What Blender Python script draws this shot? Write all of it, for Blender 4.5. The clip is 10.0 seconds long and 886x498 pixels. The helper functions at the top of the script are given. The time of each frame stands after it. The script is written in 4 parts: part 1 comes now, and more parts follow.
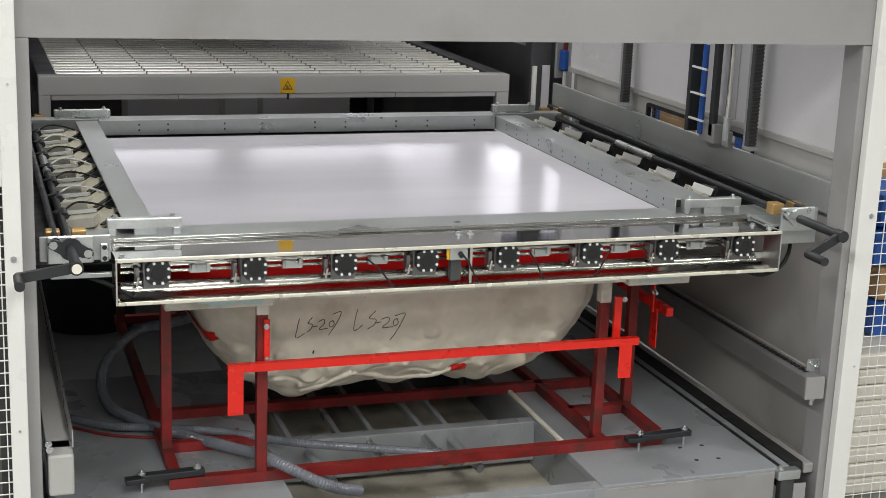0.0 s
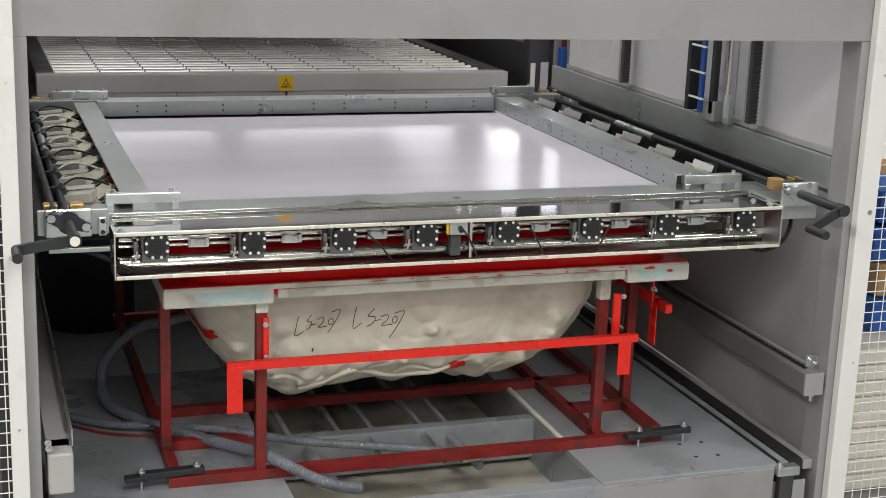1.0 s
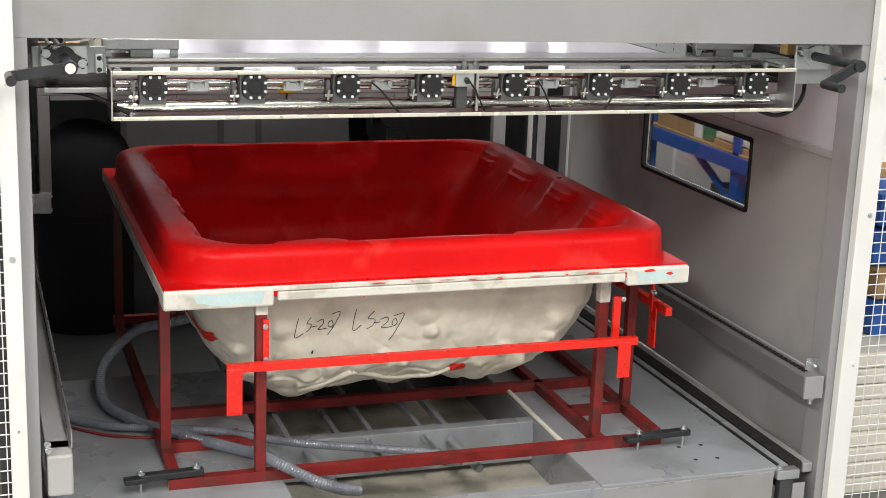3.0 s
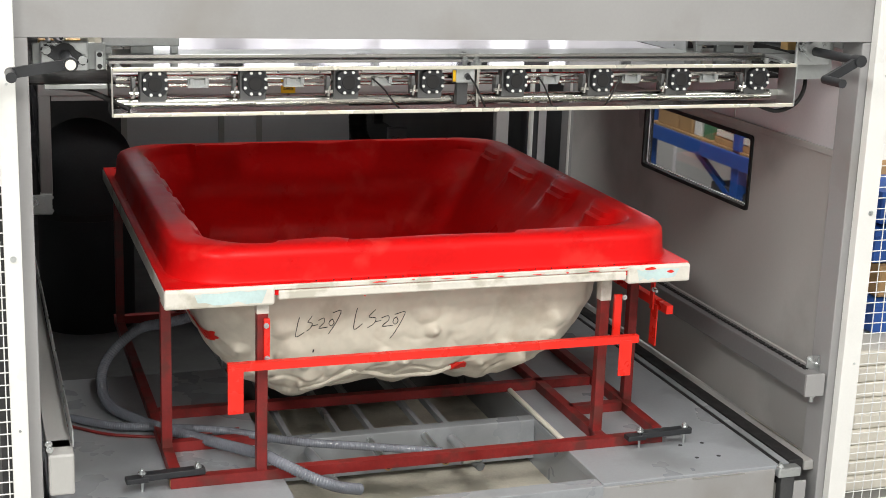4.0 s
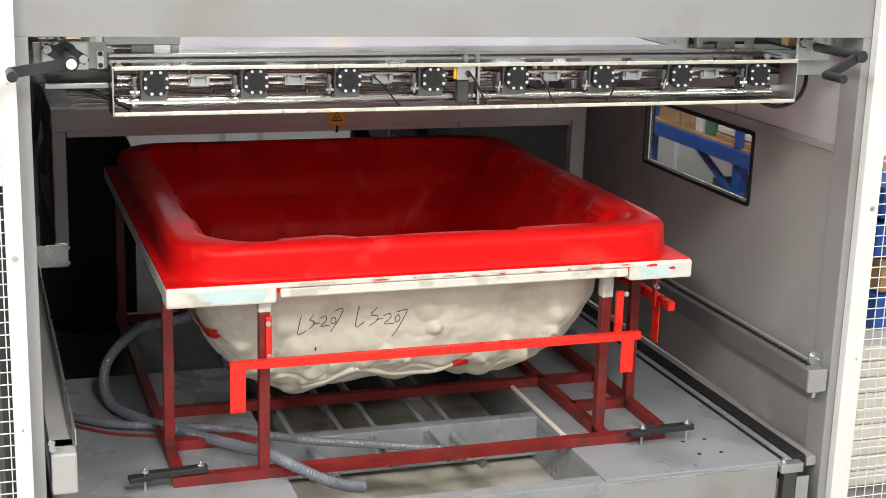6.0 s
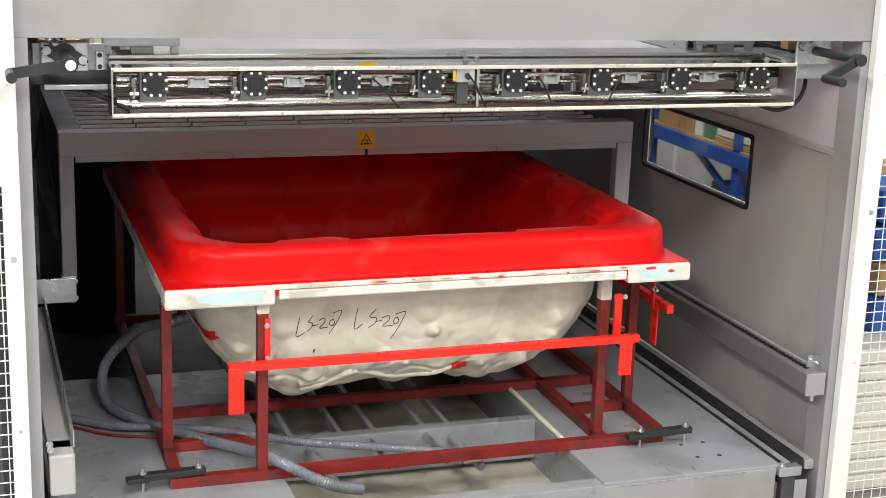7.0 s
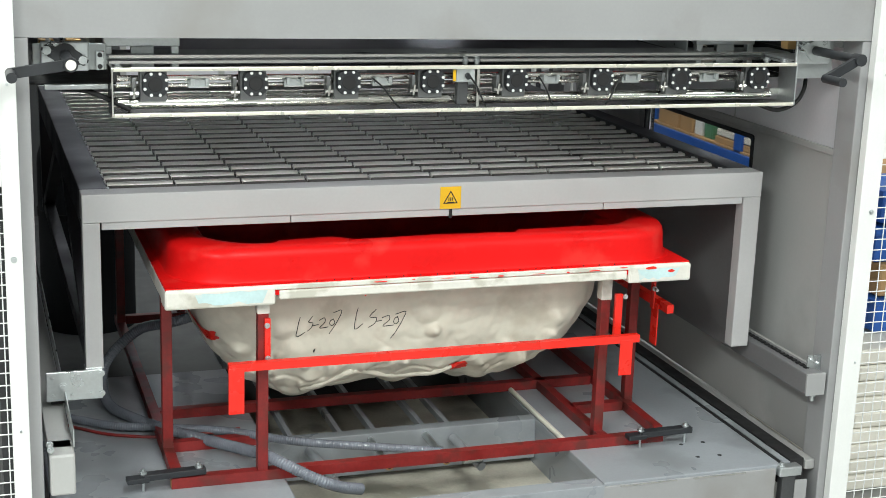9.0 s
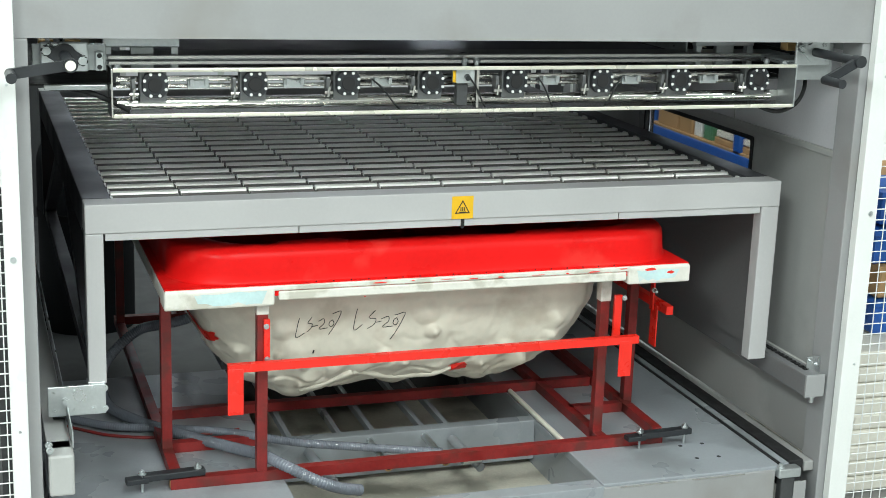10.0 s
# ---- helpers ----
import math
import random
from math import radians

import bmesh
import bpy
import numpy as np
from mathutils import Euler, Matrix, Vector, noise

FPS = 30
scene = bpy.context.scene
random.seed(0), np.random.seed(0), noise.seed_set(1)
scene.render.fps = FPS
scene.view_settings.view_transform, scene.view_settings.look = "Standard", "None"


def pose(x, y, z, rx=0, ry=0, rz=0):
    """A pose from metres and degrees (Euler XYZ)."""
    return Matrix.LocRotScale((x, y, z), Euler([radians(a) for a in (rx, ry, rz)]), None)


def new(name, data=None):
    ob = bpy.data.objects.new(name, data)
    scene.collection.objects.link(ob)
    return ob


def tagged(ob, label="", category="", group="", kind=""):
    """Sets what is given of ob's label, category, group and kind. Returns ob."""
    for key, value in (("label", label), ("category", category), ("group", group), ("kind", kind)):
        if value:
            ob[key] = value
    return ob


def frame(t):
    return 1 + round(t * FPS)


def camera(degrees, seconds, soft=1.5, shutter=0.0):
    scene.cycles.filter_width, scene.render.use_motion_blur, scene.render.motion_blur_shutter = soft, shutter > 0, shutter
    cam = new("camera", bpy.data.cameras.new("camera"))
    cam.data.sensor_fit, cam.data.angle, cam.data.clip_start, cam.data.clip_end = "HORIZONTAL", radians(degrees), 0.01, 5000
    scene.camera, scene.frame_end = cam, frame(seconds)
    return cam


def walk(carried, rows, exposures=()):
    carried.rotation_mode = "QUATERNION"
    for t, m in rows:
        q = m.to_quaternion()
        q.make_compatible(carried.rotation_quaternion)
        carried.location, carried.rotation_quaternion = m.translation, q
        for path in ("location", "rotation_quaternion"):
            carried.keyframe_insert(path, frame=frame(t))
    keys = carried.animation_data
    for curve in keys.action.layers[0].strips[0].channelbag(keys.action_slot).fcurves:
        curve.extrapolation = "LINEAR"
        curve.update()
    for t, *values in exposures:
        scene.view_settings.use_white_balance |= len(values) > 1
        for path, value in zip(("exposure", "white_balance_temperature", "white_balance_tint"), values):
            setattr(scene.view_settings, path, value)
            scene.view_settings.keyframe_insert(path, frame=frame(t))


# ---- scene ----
EYE = (-1.672, -4.617, 2.64)
cam = camera(34.2, 10.0, soft=0.6)
walk(cam, [
    (0.0, pose(*EYE, 75.8076, -2.1679, -18.2237)),
    (0.5, pose(*EYE, 75.6703, -1.8168, -18.2695)),
    (1.0, pose(*EYE, 75.7099, -2.0180, -18.3070)),
    (1.5, pose(*EYE, 75.7910, -2.1186, -18.3056)),
    (2.0, pose(*EYE, 75.8697, -2.3079, -18.2869)),
    (2.5, pose(*EYE, 75.8477, -2.2348, -18.2836)),
    (4.0, pose(*EYE, 75.7462, -1.9935, -18.2842)),
    (4.5, pose(*EYE, 75.7947, -2.0967, -18.2873)),
    (5.0, pose(*EYE, 75.7736, -2.0101, -18.2928)),
    (5.5, pose(*EYE, 75.6312, -1.6940, -18.2846)),
    (7.0, pose(*EYE, 75.7378, -1.9023, -18.2893)),
    (7.5, pose(*EYE, 75.7762, -2.0103, -18.2831)),
    (8.0, pose(*EYE, 75.7084, -1.8178, -18.2901)),
    (8.5, pose(*EYE, 75.6627, -1.7220, -18.2894)),
    (9.0, pose(*EYE, 75.7330, -1.9011, -18.2843)),
    (9.5, pose(*EYE, 75.7967, -2.0605, -18.2773)),
    (10.0, pose(*EYE, 75.7751, -1.9725, -18.2896)),
], exposures=[(0.0, -0.34, 6520, 8), (1.5, -0.40, 6520, 8), (2.5, -0.08, 6580, 9), (4.5, 0.18, 6600, 9), (7.5, 0.29, 6500, 8), (9.0, 0.21, 6180, 2), (10.0, 0.18, 6000, -3)])

# ---- light: a closed factory hall lit by assumed, unseen rows of lamps ----
world = bpy.data.worlds.new("hall_air")
scene.world = world
world.use_nodes = True
world.node_tree.nodes["Background"].inputs[0].default_value = (0.75, 0.8, 0.9, 1)
world.node_tree.nodes["Background"].inputs[1].default_value = 0.05


def hall_lamp(x, y, z, sx, sy, watts, tint=(1.0, 0.97, 0.93)):
    data = bpy.data.lights.new("assumed_hall_light", "AREA")
    data.shape, data.size, data.size_y, data.energy, data.color = "RECTANGLE", sx, sy, watts, tint
    ob = new("assumed_hall_light", data)
    ob.matrix_world = pose(x, y, z)
    return ob


LAMP_Z = 6.9
# Row powers and side shares are chosen to balance the light on the machine.
for lx, share in ((-6.0, 1.35), (0.0, 0.95), (6.0, 0.55)):
    for ly, watts in ((-12.5, 240), (-7.0, 450), (-2.0, 150), (4.0, 190), (9.5, 70)):
        hall_lamp(lx, ly, LAMP_Z, 1.2, 3.0, watts * share)

# ---- materials ----


def material(name, color, rough=0.5, metal=0.0, var=0.12, scale=6.0, fine=90.0, bump=0.02, rough_var=0.12, spec=0.5,
             stain=None, stain_amount=0.5, stain_scale=4.0, coat=0.0, stretch=(1, 1, 1)):
    """Two scales of colour variation, uneven gloss, fine relief, and if asked for blotches of a second colour."""
    m = bpy.data.materials.new(name)
    m.use_nodes = True
    t = m.node_tree
    n, l = t.nodes, t.links
    b = n["Principled BSDF"]
    co = n.new("ShaderNodeTexCoord")
    mp = n.new("ShaderNodeMapping")
    mp.inputs["Scale"].default_value = stretch
    l.new(co.outputs["Object"], mp.inputs[0])

    def tex(sc, detail=4.0):
        q = n.new("ShaderNodeTexNoise")
        q.inputs["Scale"].default_value, q.inputs["Detail"].default_value = sc, detail
        l.new(mp.outputs[0], q.inputs["Vector"])
        return q.outputs["Fac"]

    big, small = tex(scale), tex(fine, 3.0)
    add = n.new("ShaderNodeMath")
    add.operation = "MULTIPLY_ADD"
    l.new(small, add.inputs[0])
    add.inputs[1].default_value = 0.4
    l.new(big, add.inputs[2])
    ramp = n.new("ShaderNodeMapRange")
    ramp.inputs["From Min"].default_value, ramp.inputs["From Max"].default_value = 0.45, 0.95
    ramp.inputs["To Min"].default_value, ramp.inputs["To Max"].default_value = 1 - var, 1 + var
    l.new(add.outputs[0], ramp.inputs["Value"])
    mul = n.new("ShaderNodeVectorMath")
    mul.operation = "SCALE"
    mul.inputs[0].default_value = color
    l.new(ramp.outputs[0], mul.inputs["Scale"])
    out = mul.outputs[0]
    if stain:
        edge = n.new("ShaderNodeMapRange")
        edge.inputs["From Min"].default_value, edge.inputs["From Max"].default_value = 0.62 - 0.25 * stain_amount, 0.70 - 0.2 * stain_amount
        l.new(tex(stain_scale, 6.0), edge.inputs["Value"])
        mix = n.new("ShaderNodeMix")
        mix.data_type = "RGBA"
        l.new(edge.outputs[0], mix.inputs["Factor"])
        l.new(out, mix.inputs["A"])
        mix.inputs["B"].default_value = (*stain, 1)
        out = mix.outputs["Result"]
    l.new(out, b.inputs["Base Color"])
    rr = n.new("ShaderNodeMapRange")
    rr.inputs["To Min"].default_value, rr.inputs["To Max"].default_value = max(0.02, rough - rough_var), min(1, rough + rough_var)
    rr.inputs["From Min"].default_value, rr.inputs["From Max"].default_value = 0.3, 0.7
    l.new(big, rr.inputs["Value"])
    l.new(rr.outputs[0], b.inputs["Roughness"])
    b.inputs["Metallic"].default_value = metal
    b.inputs["Specular IOR Level"].default_value = spec
    b.inputs["Coat Weight"].default_value = coat
    b.inputs["Coat Roughness"].default_value = 0.08
    if bump:
        bp = n.new("ShaderNodeBump")
        bp.inputs["Strength"].default_value, bp.inputs["Distance"].default_value = min(1, bump * 10), bump * 0.1
        l.new(add.outputs[0], bp.inputs["Height"])
        l.new(bp.outputs[0], b.inputs["Normal"])
    return m


def glass(name, color=(1, 1, 1), rough=0.02, ior=1.45):
    m = bpy.data.materials.new(name)
    m.use_nodes = True
    b = m.node_tree.nodes["Principled BSDF"]
    b.inputs["Base Color"].default_value = (*color, 1)
    b.inputs["Roughness"].default_value, b.inputs["IOR"].default_value = rough, ior
    b.inputs["Transmission Weight"].default_value = 1.0
    return m


def glow(name, color, strength):
    m = bpy.data.materials.new(name)
    m.use_nodes = True
    b = m.node_tree.nodes["Principled BSDF"]
    b.inputs["Base Color"].default_value = (*color, 1)
    b.inputs["Emission Color"].default_value = (*color, 1)
    b.inputs["Emission Strength"].default_value = strength
    return m


M_GREY = material("grey_machine_paint", (0.31, 0.312, 0.318), 0.42, var=0.05, scale=2.5, bump=0.006, stain=(0.27, 0.265, 0.26), stain_amount=0.25, stain_scale=1.7)
M_DECK = material("grey_deck_paint", (0.285, 0.305, 0.33), 0.34, var=0.10, scale=3.0, bump=0.008, stain=(0.22, 0.235, 0.25), stain_amount=0.35, stain_scale=2.4)
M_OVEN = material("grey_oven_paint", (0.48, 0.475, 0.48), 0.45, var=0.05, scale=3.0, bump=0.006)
M_OVENSIDE = material("near_black_steel", (0.06, 0.06, 0.068), 0.5, var=0.14, scale=4.0, bump=0.006, spec=0.3)
M_WALL = material("grey_wall_panel", (0.43, 0.432, 0.425), 0.38, var=0.05, scale=1.5, bump=0.006, stain=(0.33, 0.33, 0.325), stain_amount=0.3, stain_scale=1.2)
M_PANEL = material("pale_translucent_panel", (0.66, 0.655, 0.69), 0.35, var=0.06, scale=1.3, bump=0.004)
M_WHITE = material("white_gate_paint", (0.78, 0.79, 0.78), 0.35, var=0.04, scale=3.0, bump=0.004)
M_STEEL = material("bright_steel", (0.72, 0.71, 0.68), 0.16, metal=1.0, var=0.10, scale=5.0, fine=40, bump=0.004, rough_var=0.08, stretch=(0.25, 3, 3))
M_MIRROR = material("mirror_polished_steel", (0.62, 0.62, 0.63), 0.06, metal=1.0, var=0.04, scale=2.0, bump=0.001, rough_var=0.03)
M_ZINC = material("zinc_plated_steel", (0.60, 0.63, 0.64), 0.34, metal=0.85, var=0.12, scale=7.0, bump=0.006, rough_var=0.12)
M_GALV = material("galvanised_frame_steel", (0.45, 0.475, 0.48), 0.36, metal=0.55, var=0.10, scale=5.0, bump=0.008, rough_var=0.1)
M_BLACK = material("black_plastic", (0.022, 0.024, 0.028), 0.42, var=0.2, scale=12, bump=0.01)
M_RAIL = material("dark_grey_rail_paint", (0.16, 0.16, 0.165), 0.4, var=0.1, scale=4, bump=0.006)
M_LIP = material("pale_zinc_lip", (0.80, 0.78, 0.68), 0.32, metal=0.45, var=0.08, scale=8, bump=0.004)
M_GUN = material("dark_zinc_bracket", (0.20, 0.205, 0.21), 0.35, metal=0.8, var=0.15, scale=9, bump=0.006)
M_TANK = material("dull_black_tank", (0.04, 0.043, 0.048), 0.75, var=0.2, scale=4, bump=0.01, spec=0.25)
M_RUBBER = material("black_rubber", (0.012, 0.012, 0.013), 0.6, var=0.2, scale=12, bump=0.01)
M_BRASS = material("bronze_nut_metal", (0.55, 0.36, 0.15), 0.38, metal=0.75, var=0.2, scale=14, bump=0.01)
M_RED = material("glossy_red_gelcoat", (0.74, 0.008, 0.009), 0.34, var=0.08, scale=5.0, fine=50, bump=0.008, rough_var=0.08, spec=0.14, stain=(0.78, 0.03, 0.025), stain_amount=0.2, stain_scale=6.0)
M_BARRED = material("bright_red_paint", (0.80, 0.022, 0.012), 0.32, var=0.06, scale=9, bump=0.006)
M_RUST = material("dark_red_primer", (0.21, 0.016, 0.015), 0.45, var=0.25, scale=11, bump=0.02, stain=(0.13, 0.022, 0.018), stain_amount=0.4, stain_scale=9.0)
M_PLASTER = material("cream_fibreglass", (0.70, 0.66, 0.565), 0.5, var=0.10, scale=4.0, fine=35, bump=0.03, stain=(0.58, 0.53, 0.44), stain_amount=0.3, stain_scale=4.5)
M_EDGE = material("white_plate_edge", (0.74, 0.72, 0.66), 0.5, var=0.08, scale=9, bump=0.02, stain=(0.55, 0.53, 0.46), stain_amount=0.35, stain_scale=9)
M_AQUA = material("aqua_filler", (0.54, 0.70, 0.71), 0.5, var=0.12, scale=7, bump=0.02, stain=(0.70, 0.72, 0.68), stain_amount=0.2, stain_scale=8)
M_SHEET = material("white_plastic_sheet", (0.80, 0.79, 0.88), 0.15, var=0.05, scale=1.1, fine=7, bump=0.004, rough_var=0.04, spec=0.8, stretch=(0.35, 3, 1))
M_HOSE = material("clear_grey_hose", (0.17, 0.185, 0.22), 0.10, var=0.2, scale=9, bump=0.01, spec=0.7)
M_INK = material("black_marker_ink", (0.015, 0.015, 0.018), 0.5, bump=0)
M_YELLOW = material("yellow_sticker", (0.80, 0.47, 0.01), 0.4, var=0.05, bump=0)
M_EMITTER = material("pale_emitter_lip", (0.95, 0.935, 0.90), 0.30, metal=0.5, var=0.08, scale=3, fine=30, bump=0.003)
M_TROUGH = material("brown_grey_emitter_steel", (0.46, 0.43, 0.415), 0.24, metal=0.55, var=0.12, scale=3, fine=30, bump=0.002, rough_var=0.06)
# For dark parts, and for inside surfaces whose shade is put into the colour.
M_DARK = material("dark_parts_and_shade", (0.055, 0.057, 0.06), 0.5, var=0.2, scale=5, bump=0.01)
M_CONC = material("oily_pit_concrete", (0.50, 0.48, 0.41), 0.55, var=0.2, scale=5, bump=0.03, stain=(0.25, 0.24, 0.20), stain_amount=0.35, stain_scale=3)
M_FLOOR = material("hall_floor_resin", (0.33, 0.33, 0.32), 0.4, var=0.12, scale=0.8, fine=20, bump=0.006, stain=(0.24, 0.24, 0.23), stain_amount=0.4, stain_scale=0.7)
M_FARWALL = material("darkened_far_wall", (0.13, 0.12, 0.17), 0.6, var=0.1, scale=0.6, bump=0.004)
M_HALL = material("hall_wall_paint", (0.62, 0.62, 0.61), 0.7, var=0.06, scale=0.6, bump=0.004)
M_BLUE = material("blue_rack_paint", (0.02, 0.10, 0.42), 0.4, var=0.1, scale=5, bump=0.006)
M_CARD = material("brown_cardboard", (0.42, 0.26, 0.12), 0.75, var=0.15, scale=6, bump=0.01)
M_CREAM = material("cream_plastic_moulding", (0.80, 0.77, 0.69), 0.4, var=0.08, scale=3, bump=0.01)
M_OLIVE = material("dull_olive_plate", (0.60, 0.57, 0.46), 0.4, metal=0.15, var=0.12, scale=8, bump=0.006)
M_GREEN = material("green_plastic", (0.08, 0.22, 0.12), 0.5, var=0.1)
M_GLASS = glass("window_glass")

# ---- mesh helpers ----


def box(bm, x0, x1, y0, y1, z0, z1, bevel=0.0):
    vs = [bm.verts.new((x, y, z)) for x in (x0, x1) for y in (y0, y1) for z in (z0, z1)]
    fs = [bm.faces.new([vs[i] for i in q]) for q in ((0, 1, 3, 2), (4, 6, 7, 5), (0, 4, 5, 1), (2, 3, 7, 6), (0, 2, 6, 4), (1, 5, 7, 3))]
    if bevel:
        es = list({e for f in fs for e in f.edges})
        bmesh.ops.bevel(bm, geom=es, offset=bevel, segments=2, profile=0.5, affect="EDGES")
    return bm


def B(x0, x1, y0, y1, z0, z1, bevel=0.003):
    return box(bmesh.new(), x0, x1, y0, y1, z0, z1, bevel)


def rod(bm, a, b, r, n=14, r2=None):
    a, b = Vector(a), Vector(b)
    q = (b - a).to_track_quat("Z", "Y").to_matrix().to_4x4()
    bmesh.ops.create_cone(bm, cap_ends=True, segments=n, radius1=r, radius2=r if r2 is None else r2, depth=(b - a).length,
                          matrix=Matrix.Translation((a + b) / 2) @ q)
    return bm


def bar(bm, a, b, w, h, up=(0, 0, 1)):
    """A square bar from a to b, w wide and h high."""
    a, b, up = Vector(a), Vector(b), Vector(up)
    d = (b - a).normalized()
    s = d.cross(up).normalized() * (w / 2)
    u = s.cross(d).normalized() * (h / 2)
    ends = [[bm.verts.new(p + i * s + j * u) for i, j in ((-1, -1), (1, -1), (1, 1), (-1, 1))] for p in (a, b)]
    for i in range(4):
        k = (i + 1) % 4
        bm.faces.new((ends[0][i], ends[0][k], ends[1][k], ends[1][i]))
    bm.faces.new(ends[0][::-1]), bm.faces.new(ends[1])
    return bm


def loft(loops, close=True, cap0=False, cap1=False):
    bm = bmesh.new()
    rows = [[bm.verts.new(p) for p in lp] for lp in loops]
    m = len(rows[0])
    for a, b in zip(rows, rows[1:]):
        for i in range(m if close else m - 1):
            k = (i + 1) % m
            bm.faces.new((a[i], a[k], b[k], b[i]))
    if cap0:
        bm.faces.new(rows[0][::-1])
    if cap1:
        bm.faces.new(rows[-1])
    return bm


def smooth_path(pts, steps=8):
    """Catmull-Rom through the points."""
    p = [Vector(q) for q in pts]
    p = [2 * p[0] - p[1]] + p + [2 * p[-1] - p[-2]]
    out = []
    for i in range(1, len(p) - 2):
        for k in range(steps):
            t = k / steps
            out.append(0.5 * ((2 * p[i]) + (p[i + 1] - p[i - 1]) * t + (2 * p[i - 1] - 5 * p[i] + 4 * p[i + 1] - p[i + 2]) * t * t
                              + (3 * p[i] - p[i - 1] - 3 * p[i + 1] + p[i + 2]) * t ** 3))
    return out + [p[-2]]


def tube(pts, r, n=10, steps=8, ribs=0.0, pitch=0.012):
    """A bent tube; ribs: depth of its rings."""
    path = smooth_path(pts, steps)
    if ribs:
        dense, gap = [path[0]], pitch / 4
        for a, b in zip(path, path[1:]):
            k = max(1, round((b - a).length / gap))
            dense += [a.lerp(b, (j + 1) / k) for j in range(k)]
        path = dense
    loops, side = [], None
    for i, c in enumerate(path):
        d = (path[min(i + 1, len(path) - 1)] - path[max(i - 1, 0)]).normalized()
        if side is None:
            side = d.orthogonal().normalized()
        side = (side - d * side.dot(d)).normalized()
        up = d.cross(side)
        rr = r + ribs * (0, 1, 0, -1)[i % 4]
        loops.append([c + rr * (math.cos(a) * side + math.sin(a) * up) for a in (2 * math.pi * k / n for k in range(n))])
    return loft(loops, cap0=True, cap1=True)


def part(name, bm, mat, parent=None, label="", smooth=False):
    me = bpy.data.meshes.new(name)
    bmesh.ops.recalc_face_normals(bm, faces=bm.faces)
    if smooth:
        for f in bm.faces:
            f.smooth = True
        if smooth != "all":
            for e in bm.edges:
                if len(e.link_faces) == 2 and e.calc_face_angle(0) > 0.7:
                    e.smooth = False
    bm.to_mesh(me)
    bm.free()
    me.materials.append(mat)
    ob = new(name, me)
    if parent:
        ob.parent = parent
    if label:
        ob["label"] = label
    return ob


def again(name, ob, parent, m):
    """Another piece that shares ob's mesh."""
    o = new(name, ob.data)
    o.parent = parent
    o.matrix_basis = m
    return o


def thing(name, label, category, group="", kind="", at=(0, 0, 0)):
    e = new(name)
    e.empty_display_size = 0.1
    e.location = at
    return tagged(e, label, category, group, kind)


DECK = 0.449

# ---- hall ----
tagged(part("ground", B(-14, 14, -17, 16, -0.2, 0.0, 0), M_FLOOR), "grey resin factory floor", "floor", kind="structure")
# North wall is unseen and darkened so the added panes contrast in reflections.
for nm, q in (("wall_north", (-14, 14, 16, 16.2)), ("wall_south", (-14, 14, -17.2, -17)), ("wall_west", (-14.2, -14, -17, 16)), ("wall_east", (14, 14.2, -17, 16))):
    tagged(part(nm, B(*q, 0, 7.2, 0), M_FARWALL if nm == "wall_north" else M_HALL), "plain factory hall wall", "wall", kind="structure")
tagged(part("ceiling", B(-14, 14, -17, 16, 7.2, 7.4, 0), M_HALL), "pale factory hall ceiling", "ceiling", kind="structure")

# Unseen glowing panes, added to give the sheet and emitters bright reflections.
M_GLOW_PANE = glow("added_glow_pane", (0.93, 0.92, 1.0), 3.2)


def reflected_pane(x, wide, z0, z1, panes=1):
    w = thing("added_pane", "framed glowing pane added for reflections in the sheet", "window", "hall windows", "structure")
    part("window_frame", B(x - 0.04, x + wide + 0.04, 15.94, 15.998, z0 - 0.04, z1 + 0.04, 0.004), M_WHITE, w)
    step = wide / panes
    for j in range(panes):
        part("pane", B(x + j * step + 0.015, x + (j + 1) * step - 0.015, 15.925, 15.94, z0, z1, 0), M_GLOW_PANE, w)


reflected_pane(-1.0, 14.0, 3.42, 4.02, 11)
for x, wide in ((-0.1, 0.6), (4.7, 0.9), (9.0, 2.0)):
    reflected_pane(x, wide, 2.0, 3.30)
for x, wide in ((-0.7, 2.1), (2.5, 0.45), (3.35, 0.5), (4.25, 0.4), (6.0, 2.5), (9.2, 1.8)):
    reflected_pane(x, wide, 4.12, 5.25)
# Unseen dark uprights, added to break the panes into bands when reflected.
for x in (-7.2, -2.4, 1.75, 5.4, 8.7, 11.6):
    tagged(part("band_upright", B(x, x + 0.35, 15.4, 15.85, 0, 7.2, 0.01), M_OVENSIDE), "dark upright added for bands in the reflections", "column", "hall columns", "structure")

# ---- machine cabinet ----
cabinet = thing("machine_cabinet", "grey painted steel cabinet of a thermoforming machine", "machine")
beam_low = [[(x, y, z) for y, z in ((0.0, lo), (0.16, lo), (0.16, 3.1), (0.0, 3.1))] for x, lo in ((-1.535, 2.138), (1.672, 2.120))]
part("top_beam", loft(beam_low, cap0=True, cap1=True), M_GREY, cabinet)
post_l = part("post", B(-1.529, -1.473, 0.0, 0.125, 0.0, 2.137, 0.004), M_GREY, cabinet)
post_r = part("post", B(1.521, 1.66, 0.0, 0.125, 0.0, 2.119, 0.004), M_GREY, cabinet)
